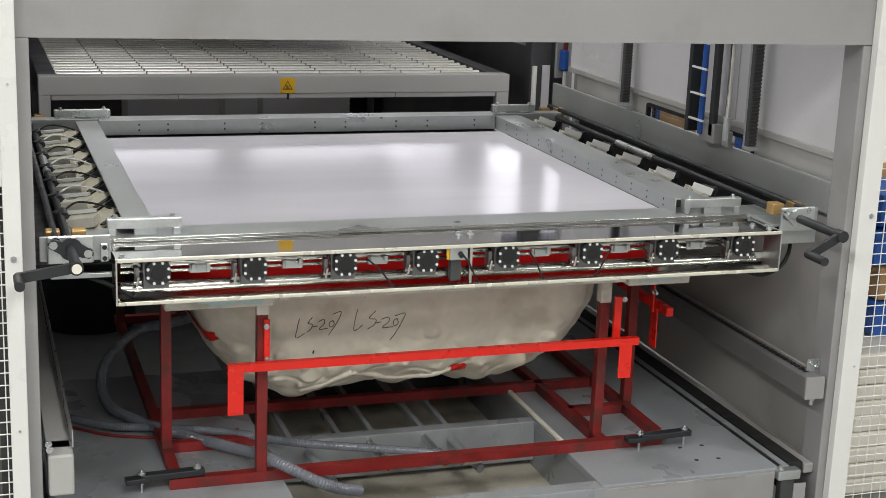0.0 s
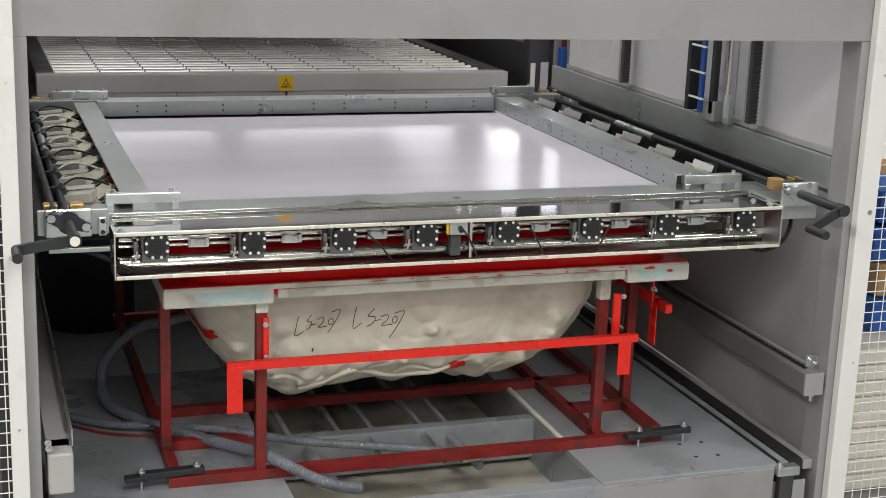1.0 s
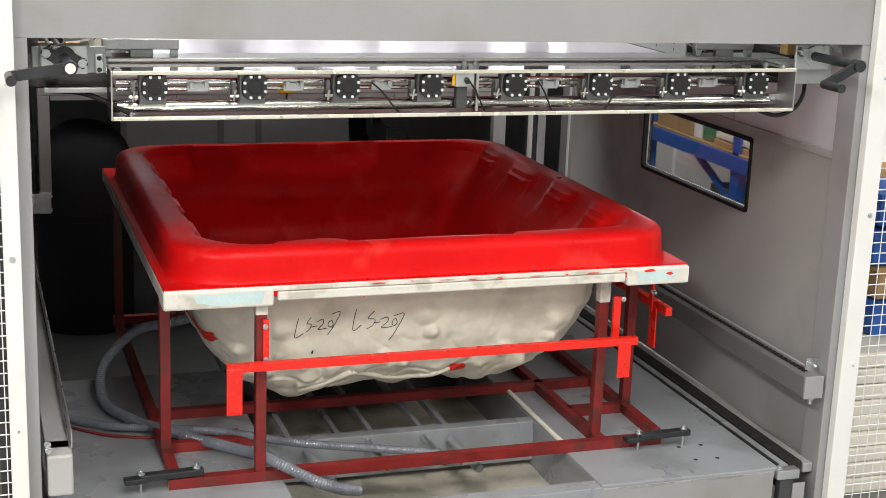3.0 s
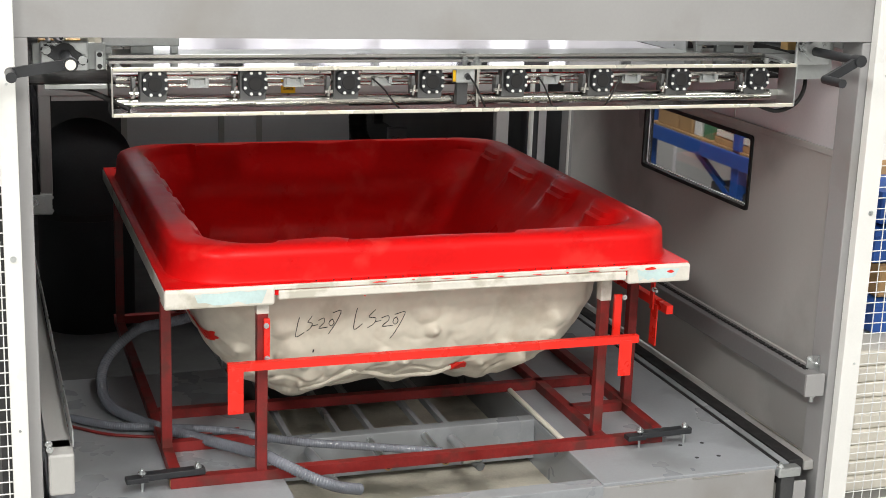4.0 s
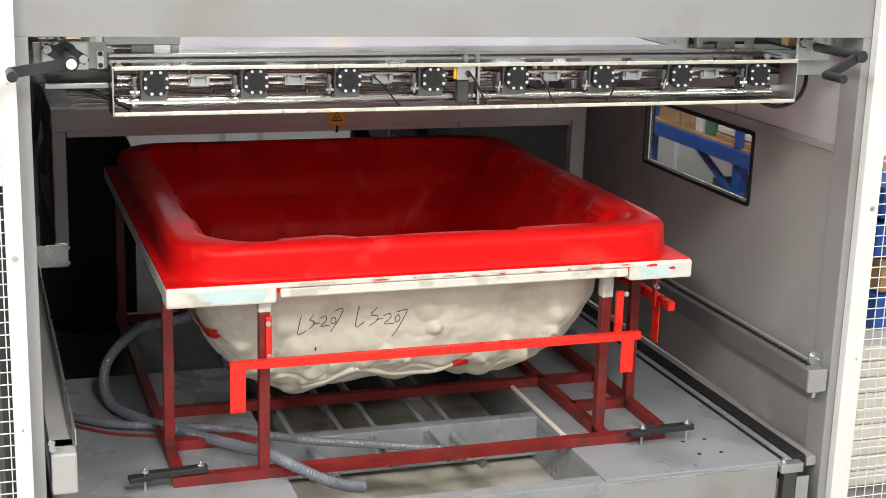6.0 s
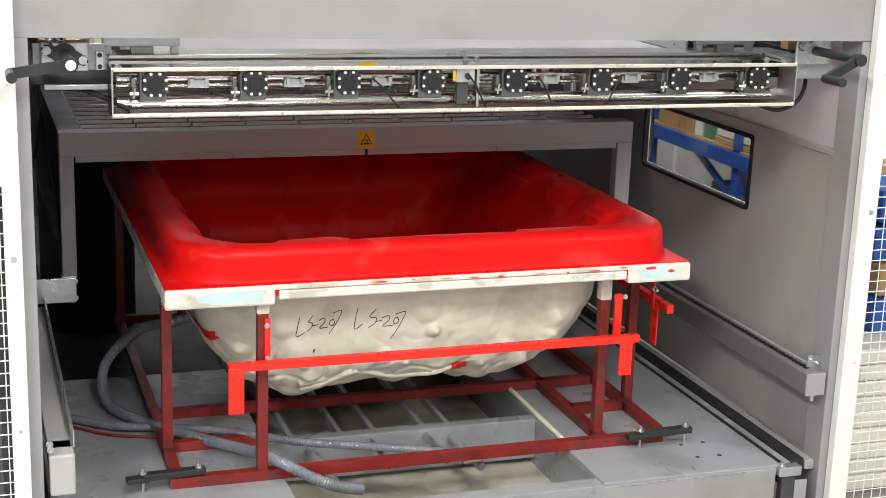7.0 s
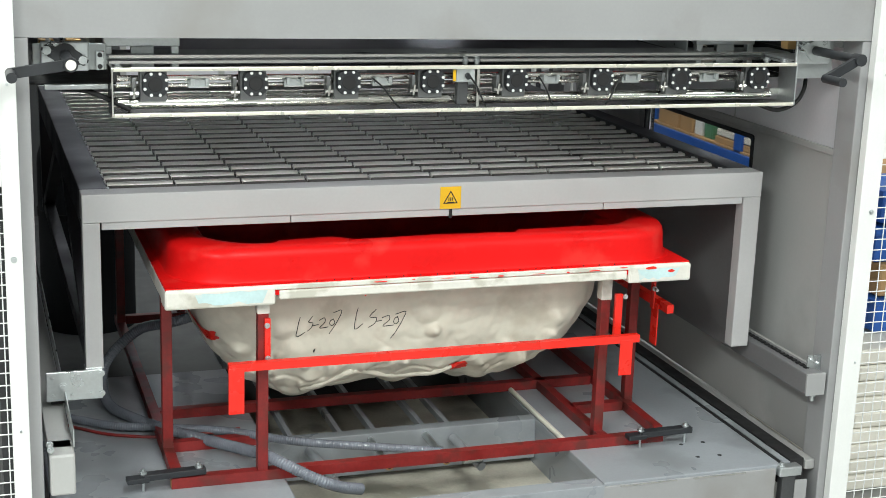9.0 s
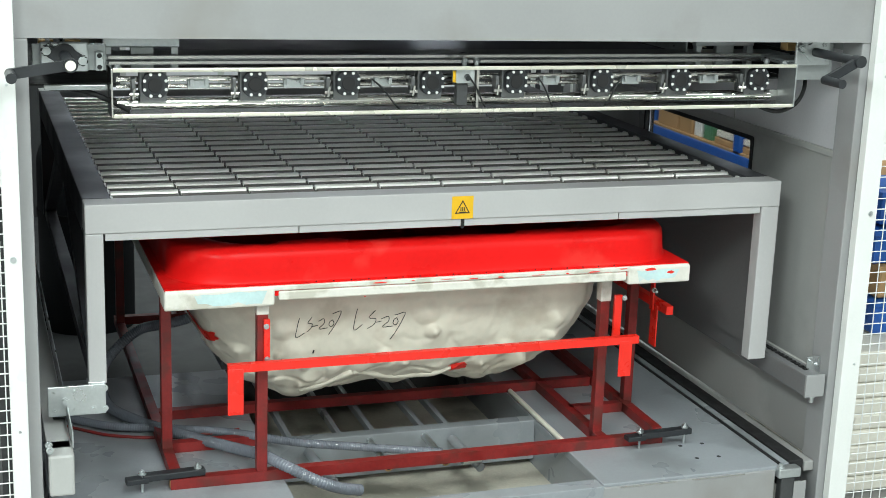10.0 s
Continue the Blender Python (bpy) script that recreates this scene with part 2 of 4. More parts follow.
# deck with an open pit
deck = part("deck", B(0.575, 1.345, 0.0, 3.3, DECK - 0.035, DECK, 0.004), M_DECK, cabinet)
part("deck", B(-1.44, -0.585, 0.0, 1.62, DECK - 0.035, DECK, 0.004), M_DECK, cabinet)
part("deck", B(-0.583, 0.573, 1.72, 2.6, DECK - 0.035, DECK, 0.004), M_DECK, cabinet)
part("deck_front", B(-1.44, 1.318, -0.012, 0.0, 0.0, DECK - 0.012, 0.003), M_GREY, cabinet)
part("deck_lip", B(-0.583, 0.573, -0.016, 0.060, DECK - 0.055, DECK - 0.003, 0.003), M_DECK, cabinet)
part("deck_side", B(0.580, 0.590, 0.05, 1.72, 0.05, DECK - 0.035, 0), M_DECK, cabinet)
part("deck_side", B(-0.591, -0.581, 0.05, 1.72, 0.05, DECK - 0.035, 0), M_DECK, cabinet)
# Pit back darker than the pit sides: shade put into the colour.
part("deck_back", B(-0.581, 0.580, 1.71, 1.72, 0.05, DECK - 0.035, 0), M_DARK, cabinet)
part("pit_floor", B(-0.581, 0.580, 0.05, 1.71, 0.05, 0.24, 0), M_CONC, cabinet, "oil-stained pit floor")
beam = part("pit_beam", B(-0.581, 0.580, 0.70, 0.76, 0.27, DECK - 0.003, 0.004), M_DECK, cabinet)
for x in (-0.47, -0.262, -0.118, 0.098, 0.208):
    part("pit_slat", B(x, x + 0.022, 0.76, 1.71, 0.39, 0.42, 0.002), M_DECK, cabinet)
part("pale_rod", rod(bmesh.new(), (0.586, 0.40, DECK + 0.011), (0.588, 1.03, DECK + 0.011), 0.011), M_CREAM, cabinet, "pale plastic edge rod", True)
for hx, hy in ((1.049, 0.283), (1.149, 0.285), (1.053, 0.148), (1.149, 0.144)):
    part("deck_hole", rod(bmesh.new(), (hx, hy, DECK - 0.001), (hx, hy, DECK + 0.0008), 0.009), M_RUBBER, cabinet)
part("deck_hole", rod(bmesh.new(), (0.578, 0.15, 0.36), (0.5795, 0.15, 0.36), 0.028), M_RUBBER, cabinet)
for a, b in ((0.64, 0.88), (0.95, 1.18)):
    part("bright_edge", B(a, b, -0.0145, -0.011, DECK - 0.016, DECK - 0.012, 0), M_STEEL, cabinet, "bare metal edge of the deck")
# side wall with its window opening
WX = 1.56
for nm, q in (("wall_panel", (WX, WX + 0.04, 0.125, 0.775, 0.42, 1.655)), ("wall_panel", (WX, WX + 0.04, 1.81, 2.70, 0.42, 1.655)),
              ("wall_panel", (WX, WX + 0.04, 0.775, 1.81, 0.42, 1.305)), ("wall_panel", (WX, WX + 0.04, 0.775, 1.81, 1.628, 1.655))):
    part(nm, B(*q, 0), M_WALL, cabinet)
part("wall_trim", B(WX - 0.012, WX + 0.02, 0.126, 2.80, 1.655, 1.683, 0.003), M_WALL, cabinet)
part("upper_panel", B(WX, WX + 0.03, 0.126, 2.80, 1.683, 3.04, 0), M_PANEL, cabinet, "pale lavender-white upper side panel")
for y in (0.95, 2.15):
    part("panel_joint", B(WX - 0.003, WX, y, y + 0.006, 1.684, 3.04, 0), M_WALL, cabinet)
# Left wall nearly black: shade inside the machine is in its colour.
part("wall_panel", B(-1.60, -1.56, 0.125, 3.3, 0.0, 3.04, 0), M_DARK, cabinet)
part("column", B(1.545, 1.675, 3.36, 3.46, 0.0, 3.04, 0.006), M_OVENSIDE, cabinet)
part("column", B(1.735, 1.83, 3.18, 3.28, 0.0, 3.04, 0.006), M_GREY, cabinet)
part("column_face", B(1.618, 1.668, 3.350, 3.357, 0.0, 1.62, 0.002), M_PANEL, cabinet, "pale strip on the column")
part("column", B(-1.72, -1.58, 3.32, 3.46, 0.0, 3.04, 0.006), M_GREY, cabinet)
# Outer rear panels carry the same shade as a dark colour.
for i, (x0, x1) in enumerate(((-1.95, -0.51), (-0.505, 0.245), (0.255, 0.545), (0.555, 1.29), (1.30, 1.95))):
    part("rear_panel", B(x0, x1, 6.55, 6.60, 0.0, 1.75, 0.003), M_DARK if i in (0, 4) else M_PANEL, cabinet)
for x in (-0.50, 0.25, 0.55):
    part("panel_strip", B(x - 0.022, x + 0.022, 6.53, 6.549, 0.0, 1.75, 0), M_WALL, cabinet)
part("white_rod", rod(bmesh.new(), (1.552, 3.31, 0.1), (1.552, 3.31, 1.62), 0.015, 10), M_WHITE, cabinet, "white vertical rod", True)
part("white_rod", rod(bmesh.new(), (1.728, 3.14, 0.1), (1.728, 3.14, 2.6), 0.008, 8), M_WHITE, cabinet, "white vertical rod", True)
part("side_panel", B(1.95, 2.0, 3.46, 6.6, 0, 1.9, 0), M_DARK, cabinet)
# Unseen height added to these two panels to block glare on the tub rim.
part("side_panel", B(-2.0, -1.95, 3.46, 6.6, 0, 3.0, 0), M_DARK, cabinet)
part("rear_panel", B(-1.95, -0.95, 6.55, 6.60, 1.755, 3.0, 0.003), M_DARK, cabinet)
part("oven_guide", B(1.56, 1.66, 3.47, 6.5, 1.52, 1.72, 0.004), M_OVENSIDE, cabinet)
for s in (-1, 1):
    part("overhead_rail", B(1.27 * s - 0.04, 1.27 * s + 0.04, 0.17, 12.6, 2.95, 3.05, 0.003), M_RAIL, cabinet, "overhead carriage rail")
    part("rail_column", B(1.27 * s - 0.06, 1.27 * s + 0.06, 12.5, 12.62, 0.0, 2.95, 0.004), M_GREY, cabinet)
# Rear floor coloured dark for the shaded space behind the deck.
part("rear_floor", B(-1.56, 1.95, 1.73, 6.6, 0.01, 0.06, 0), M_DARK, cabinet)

window = thing("window_1", "black rubber-edged inspection window in the grey side wall", "window", kind="structure")


def ring_xy(y0, y1, z0, z1, r, n=6):
    out = []
    for cy, cz, a0 in ((y1 - r, z1 - r, 0), (y0 + r, z1 - r, 90), (y0 + r, z0 + r, 180), (y1 - r, z0 + r, 270)):
        out += [(cy + r * math.cos(radians(a0 + 90 * k / n)), cz + r * math.sin(radians(a0 + 90 * k / n))) for k in range(n + 1)]
    return out


def frame_loop(x_in, x_out, y0, y1, z0, z1, w, r):
    o, i = ring_xy(y0, y1, z0, z1, r), ring_xy(y0 + w, y1 - w, z0 + w, z1 - w, max(0.005, r - w * 0.3))
    return loft([[(x_out, *q) for q in i], [(x_in, *q) for q in i], [(x_in, *q) for q in o], [(x_out, *q) for q in o], [(x_out, *q) for q in i]])


part("window_frame", frame_loop(WX - 0.008, WX + 0.042, 0.772, 1.818, 1.300, 1.632, 0.017, 0.02), M_RUBBER, window, "black rubber seal")
# Pale ring stands for the wall thickness catching light round the pane.
part("window_reveal", frame_loop(WX + 0.012, WX + 0.017, 0.789, 1.801, 1.317, 1.615, 0.005, 0.012), M_PANEL, window, "thin pale edge of the wall opening")
pane = part("pane", B(WX + 0.018, WX + 0.024, 0.789, 1.801, 1.317, 1.615, 0), M_GLASS, window)
pane.visible_shadow = False

# ---- side rails ----


def bolt(parent, at, axis, r=0.009, h=0.010, name="bolt"):
    a = Vector(at)
    d = Vector(axis)
    bm = rod(bmesh.new(), a, a + d * h * 0.3, r * 1.5, 12)
    rod(bm, a + d * h * 0.3, a + d * h, r, 6)
    return part(name, bm, M_ZINC, parent)


rail = thing("side_rail", "grey steel guide rail along the side wall", "rail", "oven guide rails")
part("rail_body", B(1.42, 1.50, 0.0, 3.25, 0.734, 0.82, 0.004), M_RAIL, rail)
part("rail_lip", B(1.505, 1.519, 0.10, 3.25, 0.80, 0.816, 0.002), M_WALL, rail)
teeth = bmesh.new()
for k in range(104):
    box(teeth, 1.452, 1.470, 0.06 + 0.03 * k, 0.078 + 0.03 * k, 0.819, 0.827)
part("rail_teeth", teeth, M_RUBBER, rail, "black toothed rack strip")
part("rail_end", B(1.418, 1.502, -0.012, 0.0, 0.732, 0.822, 0.002), M_GREY, rail)
part("bracket", B(1.46, 1.519, 0.06, 0.066, 0.80, 0.875, 0.001), M_ZINC, rail)
for bx, bz in ((1.475, 0.855), (1.505, 0.838)):
    bolt(rail, (bx, 0.06, bz), (0, -1, 0), 0.007)
bolt(rail, (1.475, 0.03, 0.725), (0, 0, -1), 0.010, 0.03)

rail_l = thing("side_rail", "grey steel channel rail with cover tray", "rail", "oven guide rails")
part("rail_body", B(-1.455, -1.375, 0.05, 3.25, 0.70, 0.765, 0.004), M_WALL, rail_l)
part("rail_lip", bar(bmesh.new(), (-1.372, 0.03, 0.80), (-1.372, 3.25, 0.80), 0.004, 0.06), M_ZINC, rail_l)
part("end_block", B(-1.455, -1.372, -0.02, 0.12, 0.62, 0.765, 0.008), M_WALL, rail_l, "grey painted end block")
for q in ((-1.452, 0.0, 0.80), (-1.450, -0.01, 0.785)):
    bolt(rail_l, q, (0, -1, 0), 0.008, 0.02)

track = thing("floor_track", "black floor track along the deck edge", "track")
part("track_body", B(1.350, 1.366, 0.02, 3.25, 0.36, 0.446, 0.001), M_RUBBER, track)
part("track_strip", B(1.369, 1.398, 0.02, 3.25, 0.36, 0.447, 0.001), M_DECK, track, "grey painted edge strip")
part("track_channel", B(1.402, 1.468, 0.03, 3.25, 0.36, 0.452, 0.003), M_RUBBER, track)
part("track_plate", B(1.475, 1.519, 0.03, 3.25, 0.40, 0.44, 0.004), M_WALL, track)
part("track_stop", B(1.325, 1.425, -0.03, 0.018, 0.405, 0.445, 0.006), M_ZINC, track)
part("track_foot", B(1.345, 1.405, -0.02, 0.018, 0.0, 0.405, 0.004), M_DARK, track)
part("track_guard", B(1.40, 1.455, -0.026, -0.022, 0.0, 0.385, 0.001), M_GREY, track, "grey bent guard plate")
bolt(track, (1.345, -0.005, 0.445), (0, 0, 1), 0.009, 0.014)

# ---- mould on its stand ----
mould = thing("bathtub_mould", "red and cream fibreglass tub mould on a red steel stand", "mould")
PX0, PX1, PY0, PY1, PZ0, PZ1 = -1.027, 1.03, 0.293, 2.53, 1.150, 1.222
part("plate_edge", B(-0.62, 0.76, PY0, PY0 + 0.06, PZ0 + 0.012, PZ0 + 0.048, 0.006), M_EDGE, mould, "cream edge strip")
part("plate_edge", B(PX0, 1.028, PY0 - 0.002, PY0 + 0.012, PZ1 - 0.022, PZ1 - 0.003, 0.004), M_EDGE, mould, "chipped white upper edge")
for x0, x1, a0, a1 in ((PX0 - 0.004, -0.635, -0.925, -0.665), (0.765, PX1 + 0.004, 0.80, 0.985)):
    blk = part("corner_block", B(x0, x1, PY0 - 0.006, PY0 + 0.10, PZ0 - 0.004, PZ1 - 0.006, 0.008), M_EDGE, mould, "white filler corner block")
    bm = bmesh.new()
    ys = PY0 - 0.0072
    rng = random.Random(int(x0 * 100))
    top = [bm.verts.new((a0 + (a1 - a0) * k / 8, ys, PZ1 - 0.016 - rng.uniform(0, 0.008))) for k in range(9)]
    low = [bm.verts.new((a0 + 0.012 + (a1 - a0 - 0.03) * k / 8, ys, PZ0 + 0.006 + rng.uniform(0, 0.014))) for k in range(9)]
    for k in range(8):
        bm.faces.new((top[k], top[k + 1], low[k + 1], low[k]))
    part("aqua_filler", bm, M_AQUA, blk, "pale aqua filler patch")


def chip(x, z, w, h, seed):
    rng = random.Random(seed)
    bm = bmesh.new()
    vs = [bm.verts.new((x + w * math.cos(a) * rng.uniform(0.6, 1.1), PY0 - 0.0078, z + h * math.sin(a) * rng.uniform(0.5, 1.1))) for a in (2 * math.pi * k / 9 for k in range(9))]
    bm.faces.new(vs)
    part("paint_chip", bm, M_BARRED, mould, "smear of red paint on the white edge")


rng = random.Random(5)
for k in range(9):
    chip(-0.25 + k * 0.125 + rng.uniform(-0.02, 0.02), PZ1 - 0.012 + rng.uniform(-0.004, 0.004), rng.uniform(0.008, 0.035), rng.uniform(0.0015, 0.0035), k)
chip(0.86, 1.205, 0.028, 0.008, 41), chip(0.945, 1.19, 0.02, 0.008, 42), chip(-0.30, 1.162, 0.004, 0.003, 43)
for k in range(19):
    part("vent_hole", rod(bmesh.new(), (-0.48 + k * 0.066, 0.304, 1.2215), (-0.48 + k * 0.066, 0.304, 1.2262), 0.0022, 6), M_INK, mould)
part("plate_side", B(PX0 - 0.003, PX0 + 0.02, PY0 + 0.1, PY1, PZ0 + 0.01, PZ1 - 0.006, 0.005), M_EDGE, mould, "grey-white plate side")

# red shell: flange, upright rim, rolled top, deep bowl with ledges
CX, CY = 0.010, 1.4025


def contour(hw, hd, r, z, lobe=0.0, n=160, cx=CX, cy=CY, zl=0.0):
    """A rounded rectangle, evenly run through, with lobes."""
    pts = []
    for k in range(n):
        a = 2 * math.pi * k / n
        c, s = math.cos(a), math.sin(a)
        # ray to the rounded rectangle
        lo, hi = 0.0, 2.5
        for _ in range(22):
            mid = (lo + hi) / 2
            qx, qy = max(abs(c * mid) - (hw - r), 0), max(abs(s * mid) - (hd - r), 0)
            inside = (qx * qx + qy * qy <= r * r) if (qx > 0 and qy > 0) else (qx <= r and qy <= r)
            lo, hi = (mid, hi) if inside else (lo, mid)
        w = lobe * (0.6 * math.sin(11 * a + 0.7) + 0.5 * math.sin(17 * a + 2.0) + 0.35 * math.sin(5 * a + 1.1))
        d = lo + w
        pts.append((cx + c * d, cy + s * d, z + zl * (math.sin(13 * a) + 0.6 * math.sin(7 * a + 1))))
    return pts


HW, HD = 1.008, 1.088
# moulded shelves along both long sides: middle and half length
SHELVES = {1: ((0.80, 0.11), (1.22, 0.13), (1.68, 0.15), (2.12, 0.11)), -1: ((0.80, 0.12), (1.24, 0.10), (1.62, 0.12), (2.02, 0.12))}
FRONT_WAVE = ((-0.95, 0.02), (-0.62, -0.026), (-0.59, 0.012), (-0.40, 0.030), (-0.30, -0.022), (0.0, -0.008), (0.20, -0.015), (0.31, -0.035), (0.35, 0.012), (0.60, 0.018), (0.95, 0.02))


def plateau(d, half, soft=0.02):
    q = max(0.0, min(1.0, (half + soft - abs(d)) / (2 * soft)))
    return q * q * (3 - 2 * q)


def inner_loop(hw, hd, z, cx, cy, shelf, wave, step=0.0):
    """The inside of the tub at one height, with its shelves pushed in from the sides and the stepped front and rear edge."""
    out = []
    for x, y, _ in contour(hw, hd, 0.20, z, n=480, cx=cx, cy=cy):
        side = 1 if x > cx else -1
        near = max(0.0, min(1.0, (abs(x - cx) - hw * 0.72) / (hw * 0.22)))
        push = sum(plateau(y - m, h) for m, h in SHELVES[side]) * shelf * near
        push += sum(plateau(y - m, h * 0.72, 0.012) for m, h in SHELVES[side]) * step * near
        ends = max(0.0, min(1.0, (abs(y - cy) - hd * 0.8) / (hd * 0.15)))
        k = max(1, min(len(FRONT_WAVE) - 1, next((q for q, w in enumerate(FRONT_WAVE) if w[0] > x), len(FRONT_WAVE) - 1)))
        (xa, wa), (xb, wb) = FRONT_WAVE[k - 1], FRONT_WAVE[k]
        f = max(0.0, min(1.0, (x - xa) / (xb - xa)))
        dy = (wa + (wb - wa) * f * f * (3 - 2 * f)) * wave * ends
        dip = -0.010 * plateau(x - 0.07, 0.07, 0.09) * ends * wave if y > cy else 0.0
        out.append((x - side * push, y + (dy if y < cy else -dy), z + dip))
    return out


shell = []
for off, z, r in ((-0.012, 1.2225, 0.24), (0.0, 1.2255, 0.23), (0.005, 1.236, 0.23), (0.008, 1.270, 0.23), (0.010, 1.308, 0.23), (0.014, 1.326, 0.225), (0.024, 1.340, 0.22), (0.040, 1.348, 0.21), (0.060, 1.351, 0.20)):
    shell.append(contour(HW - off, HD - off, r, z, n=480))
for hw, hd, z, cx, cy, shelf, wave, step in ((0.915, 1.005, 1.352, 0.01, 1.407, 0.0, 0.6, 0.0), (0.886, 0.990, 1.350, 0.01, 1.407, 0.010, 1.0, 0.0), (0.880, 0.986, 1.345, 0.01, 1.407, 0.018, 1.0, 0.0),
                                             (0.876, 0.982, 1.334, 0.008, 1.407, 0.022, 1.0, 0.006), (0.872, 0.978, 1.328, 0.006, 1.407, 0.028, 1.0, 0.030), (0.868, 0.974, 1.308, 0.004, 1.408, 0.030, 0.9, 0.034),
                                             (0.862, 0.968, 1.300, 0.0, 1.408, 0.046, 0.9, 0.040), (0.845, 0.945, 1.262, -0.006, 1.41, 0.030, 0.6, 0.020), (0.82, 0.91, 1.22, -0.022, 1.412, 0.012, 0.3, 0.0),
                                             (0.785, 0.87, 1.165, -0.045, 1.415, 0.0, 0.1, 0.0), (0.75, 0.86, 1.08, -0.06, 1.418, 0, 0, 0), (0.71, 0.86, 1.0, -0.07, 1.42, 0, 0, 0), (0.66, 0.85, 0.90, -0.078, 1.42, 0, 0, 0),
                                             (0.58, 0.80, 0.84, -0.078, 1.42, 0, 0, 0), (0.4, 0.5, 0.825, -0.078, 1.42, 0, 0, 0)):
    shell.append(inner_loop(hw, hd, z, cx, cy, 0.45 * shelf, wave, 0.45 * step))
part("tub_shell", loft(shell, cap1=True), M_RED, mould, "glossy red tub with a rolled rim", True)
# red flange round the tub: a plate with the tub's opening in it
plate_o, plate_i = [], []
for px, py, _ in contour(HW - 0.03, HD - 0.03, 0.24, 0):
    c, d = px - CX, py - CY
    f = min((PX1 - CX if c > 0 else CX - PX0) / max(abs(c), 1e-6), (PY1 - CY if d > 0 else CY - PY0 - 0.006) / max(abs(d), 1e-6))
    plate_o.append((CX + c * f, CY + d * f))
    plate_i.append((px, py))
for cxx, cyy in ((PX0, PY0 + 0.006), (PX1, PY0 + 0.006), (PX0, PY1), (PX1, PY1)):
    k = min(range(len(plate_o)), key=lambda q: (plate_o[q][0] - cxx) ** 2 + (plate_o[q][1] - cyy) ** 2)
    plate_o[k] = (cxx, cyy)
part("base_plate", loft([[(*q, z) for q in lp] for lp, z in ((plate_i, 1.18), (plate_i, PZ1), (plate_o, PZ1), (plate_o, 1.18), (plate_i, 1.18))]), M_RED, mould, "flat red flange of the mould")
# lumpy outer bowl
bowl = []
NB = 760
# pads and knobs laid on the front: place, radius, height
rng = random.Random(11)
LUMPS = [(0.03, 0.945, 0.035, 0.030), (0.0, 1.03, 0.06, 0.022), (-0.56, 0.99, 0.05, 0.020), (-0.53, 0.885, 0.06, 0.022), (0.43, 0.765, 0.05, 0.028), (-0.64, 0.76, 0.06, 0.02),
         (0.36, 0.84, 0.045, 0.018), (0.55, 0.95, 0.05, 0.022), (-0.34, 0.80, 0.05, 0.02), (-0.72, 0.88, 0.05, 0.018)]
LUMPS += [(rng.uniform(-0.7, 0.55), rng.uniform(0.69, 0.88), rng.uniform(0.018, 0.05), rng.uniform(0.008, 0.02)) for _ in range(26)]
BX, BY = -0.052, 1.40
for i in range(90):
    s = i / 89
    z = 1.165 - s * 0.49
    lp = contour(0.868 - 0.17 * s - 0.13 * s ** 6, 0.945 - 0.09 * s - 0.14 * s ** 5, 0.24, z, 0, n=NB, cx=BX, cy=BY)
    out = []
    for x, y, zz in lp:
        d = Vector((x - BX, y - BY, 0)).normalized()
        p = Vector((x, y, zz))
        ridge = 1 - 2 * abs(noise.noise(p * 3.4 + Vector((3, 1, 2))))
        k = 0.036 * noise.noise(p * 2.6) + 0.022 * max(0, ridge - 0.35) * s + 0.010 * noise.noise(p * 8) * (0.3 + s)
        k += 0.030 * s * max(0, noise.noise(p * 6.5 + Vector((7, 5, 9))) - 0.12) + 0.005 * noise.noise(p * 26)
        if y < 0.8:
            for lx, lz, lr, lh in LUMPS:
                q = ((x - lx) ** 2 + (zz - lz) ** 2) / lr ** 2
                if q < 1:
                    k += 1.15 * lh * (1 - q) ** 1.5
        crease = abs(noise.noise(p * 5.2 + Vector((1, 8, 4))))
        k -= 0.020 * max(0, 0.07 - crease) / 0.07 * max(0, s - 0.45) * 1.8
        k *= min(1, s * 4)
        drop = (0.022 - 0.045 * math.exp(-((x + 0.47) / 0.13) ** 2) - 0.040 * math.exp(-((x - 0.36) / 0.11) ** 2) - 0.012 * math.exp(-((x + 0.02) / 0.12) ** 2) + 0.02 * noise.noise(Vector((x * 9, y * 9, 3.0)))) * s ** 3
        out.append((x + d.x * k, y + d.y * k, zz + drop))
    bowl.append(out)
inner = [[(BX + (p[0] - BX) * f, BY + (p[1] - BY) * f, p[2] + up) for p in bowl[-1]] for f, up in ((0.985, -0.008), (0.955, 0.004), (0.93, 0.02), (0.90, -0.01), (0.84, -0.035), (0.5, -0.04))]
bowl_ob = part("bowl", loft(bowl + inner, cap1=True), M_PLASTER, mould, "lumpy cream fibreglass underside", "all")

from mathutils.bvhtree import BVHTree
tree = BVHTree.FromPolygons([v.co for v in bowl_ob.data.vertices], [p.vertices for p in bowl_ob.data.polygons])


def on_bowl(x, z, lift=0.0):
    hit = tree.ray_cast(Vector((x, -0.5, z)), Vector((0, 1, 0)))
    return (hit[0] + hit[1] * lift) if hit[0] else Vector((x, 0.6, z))


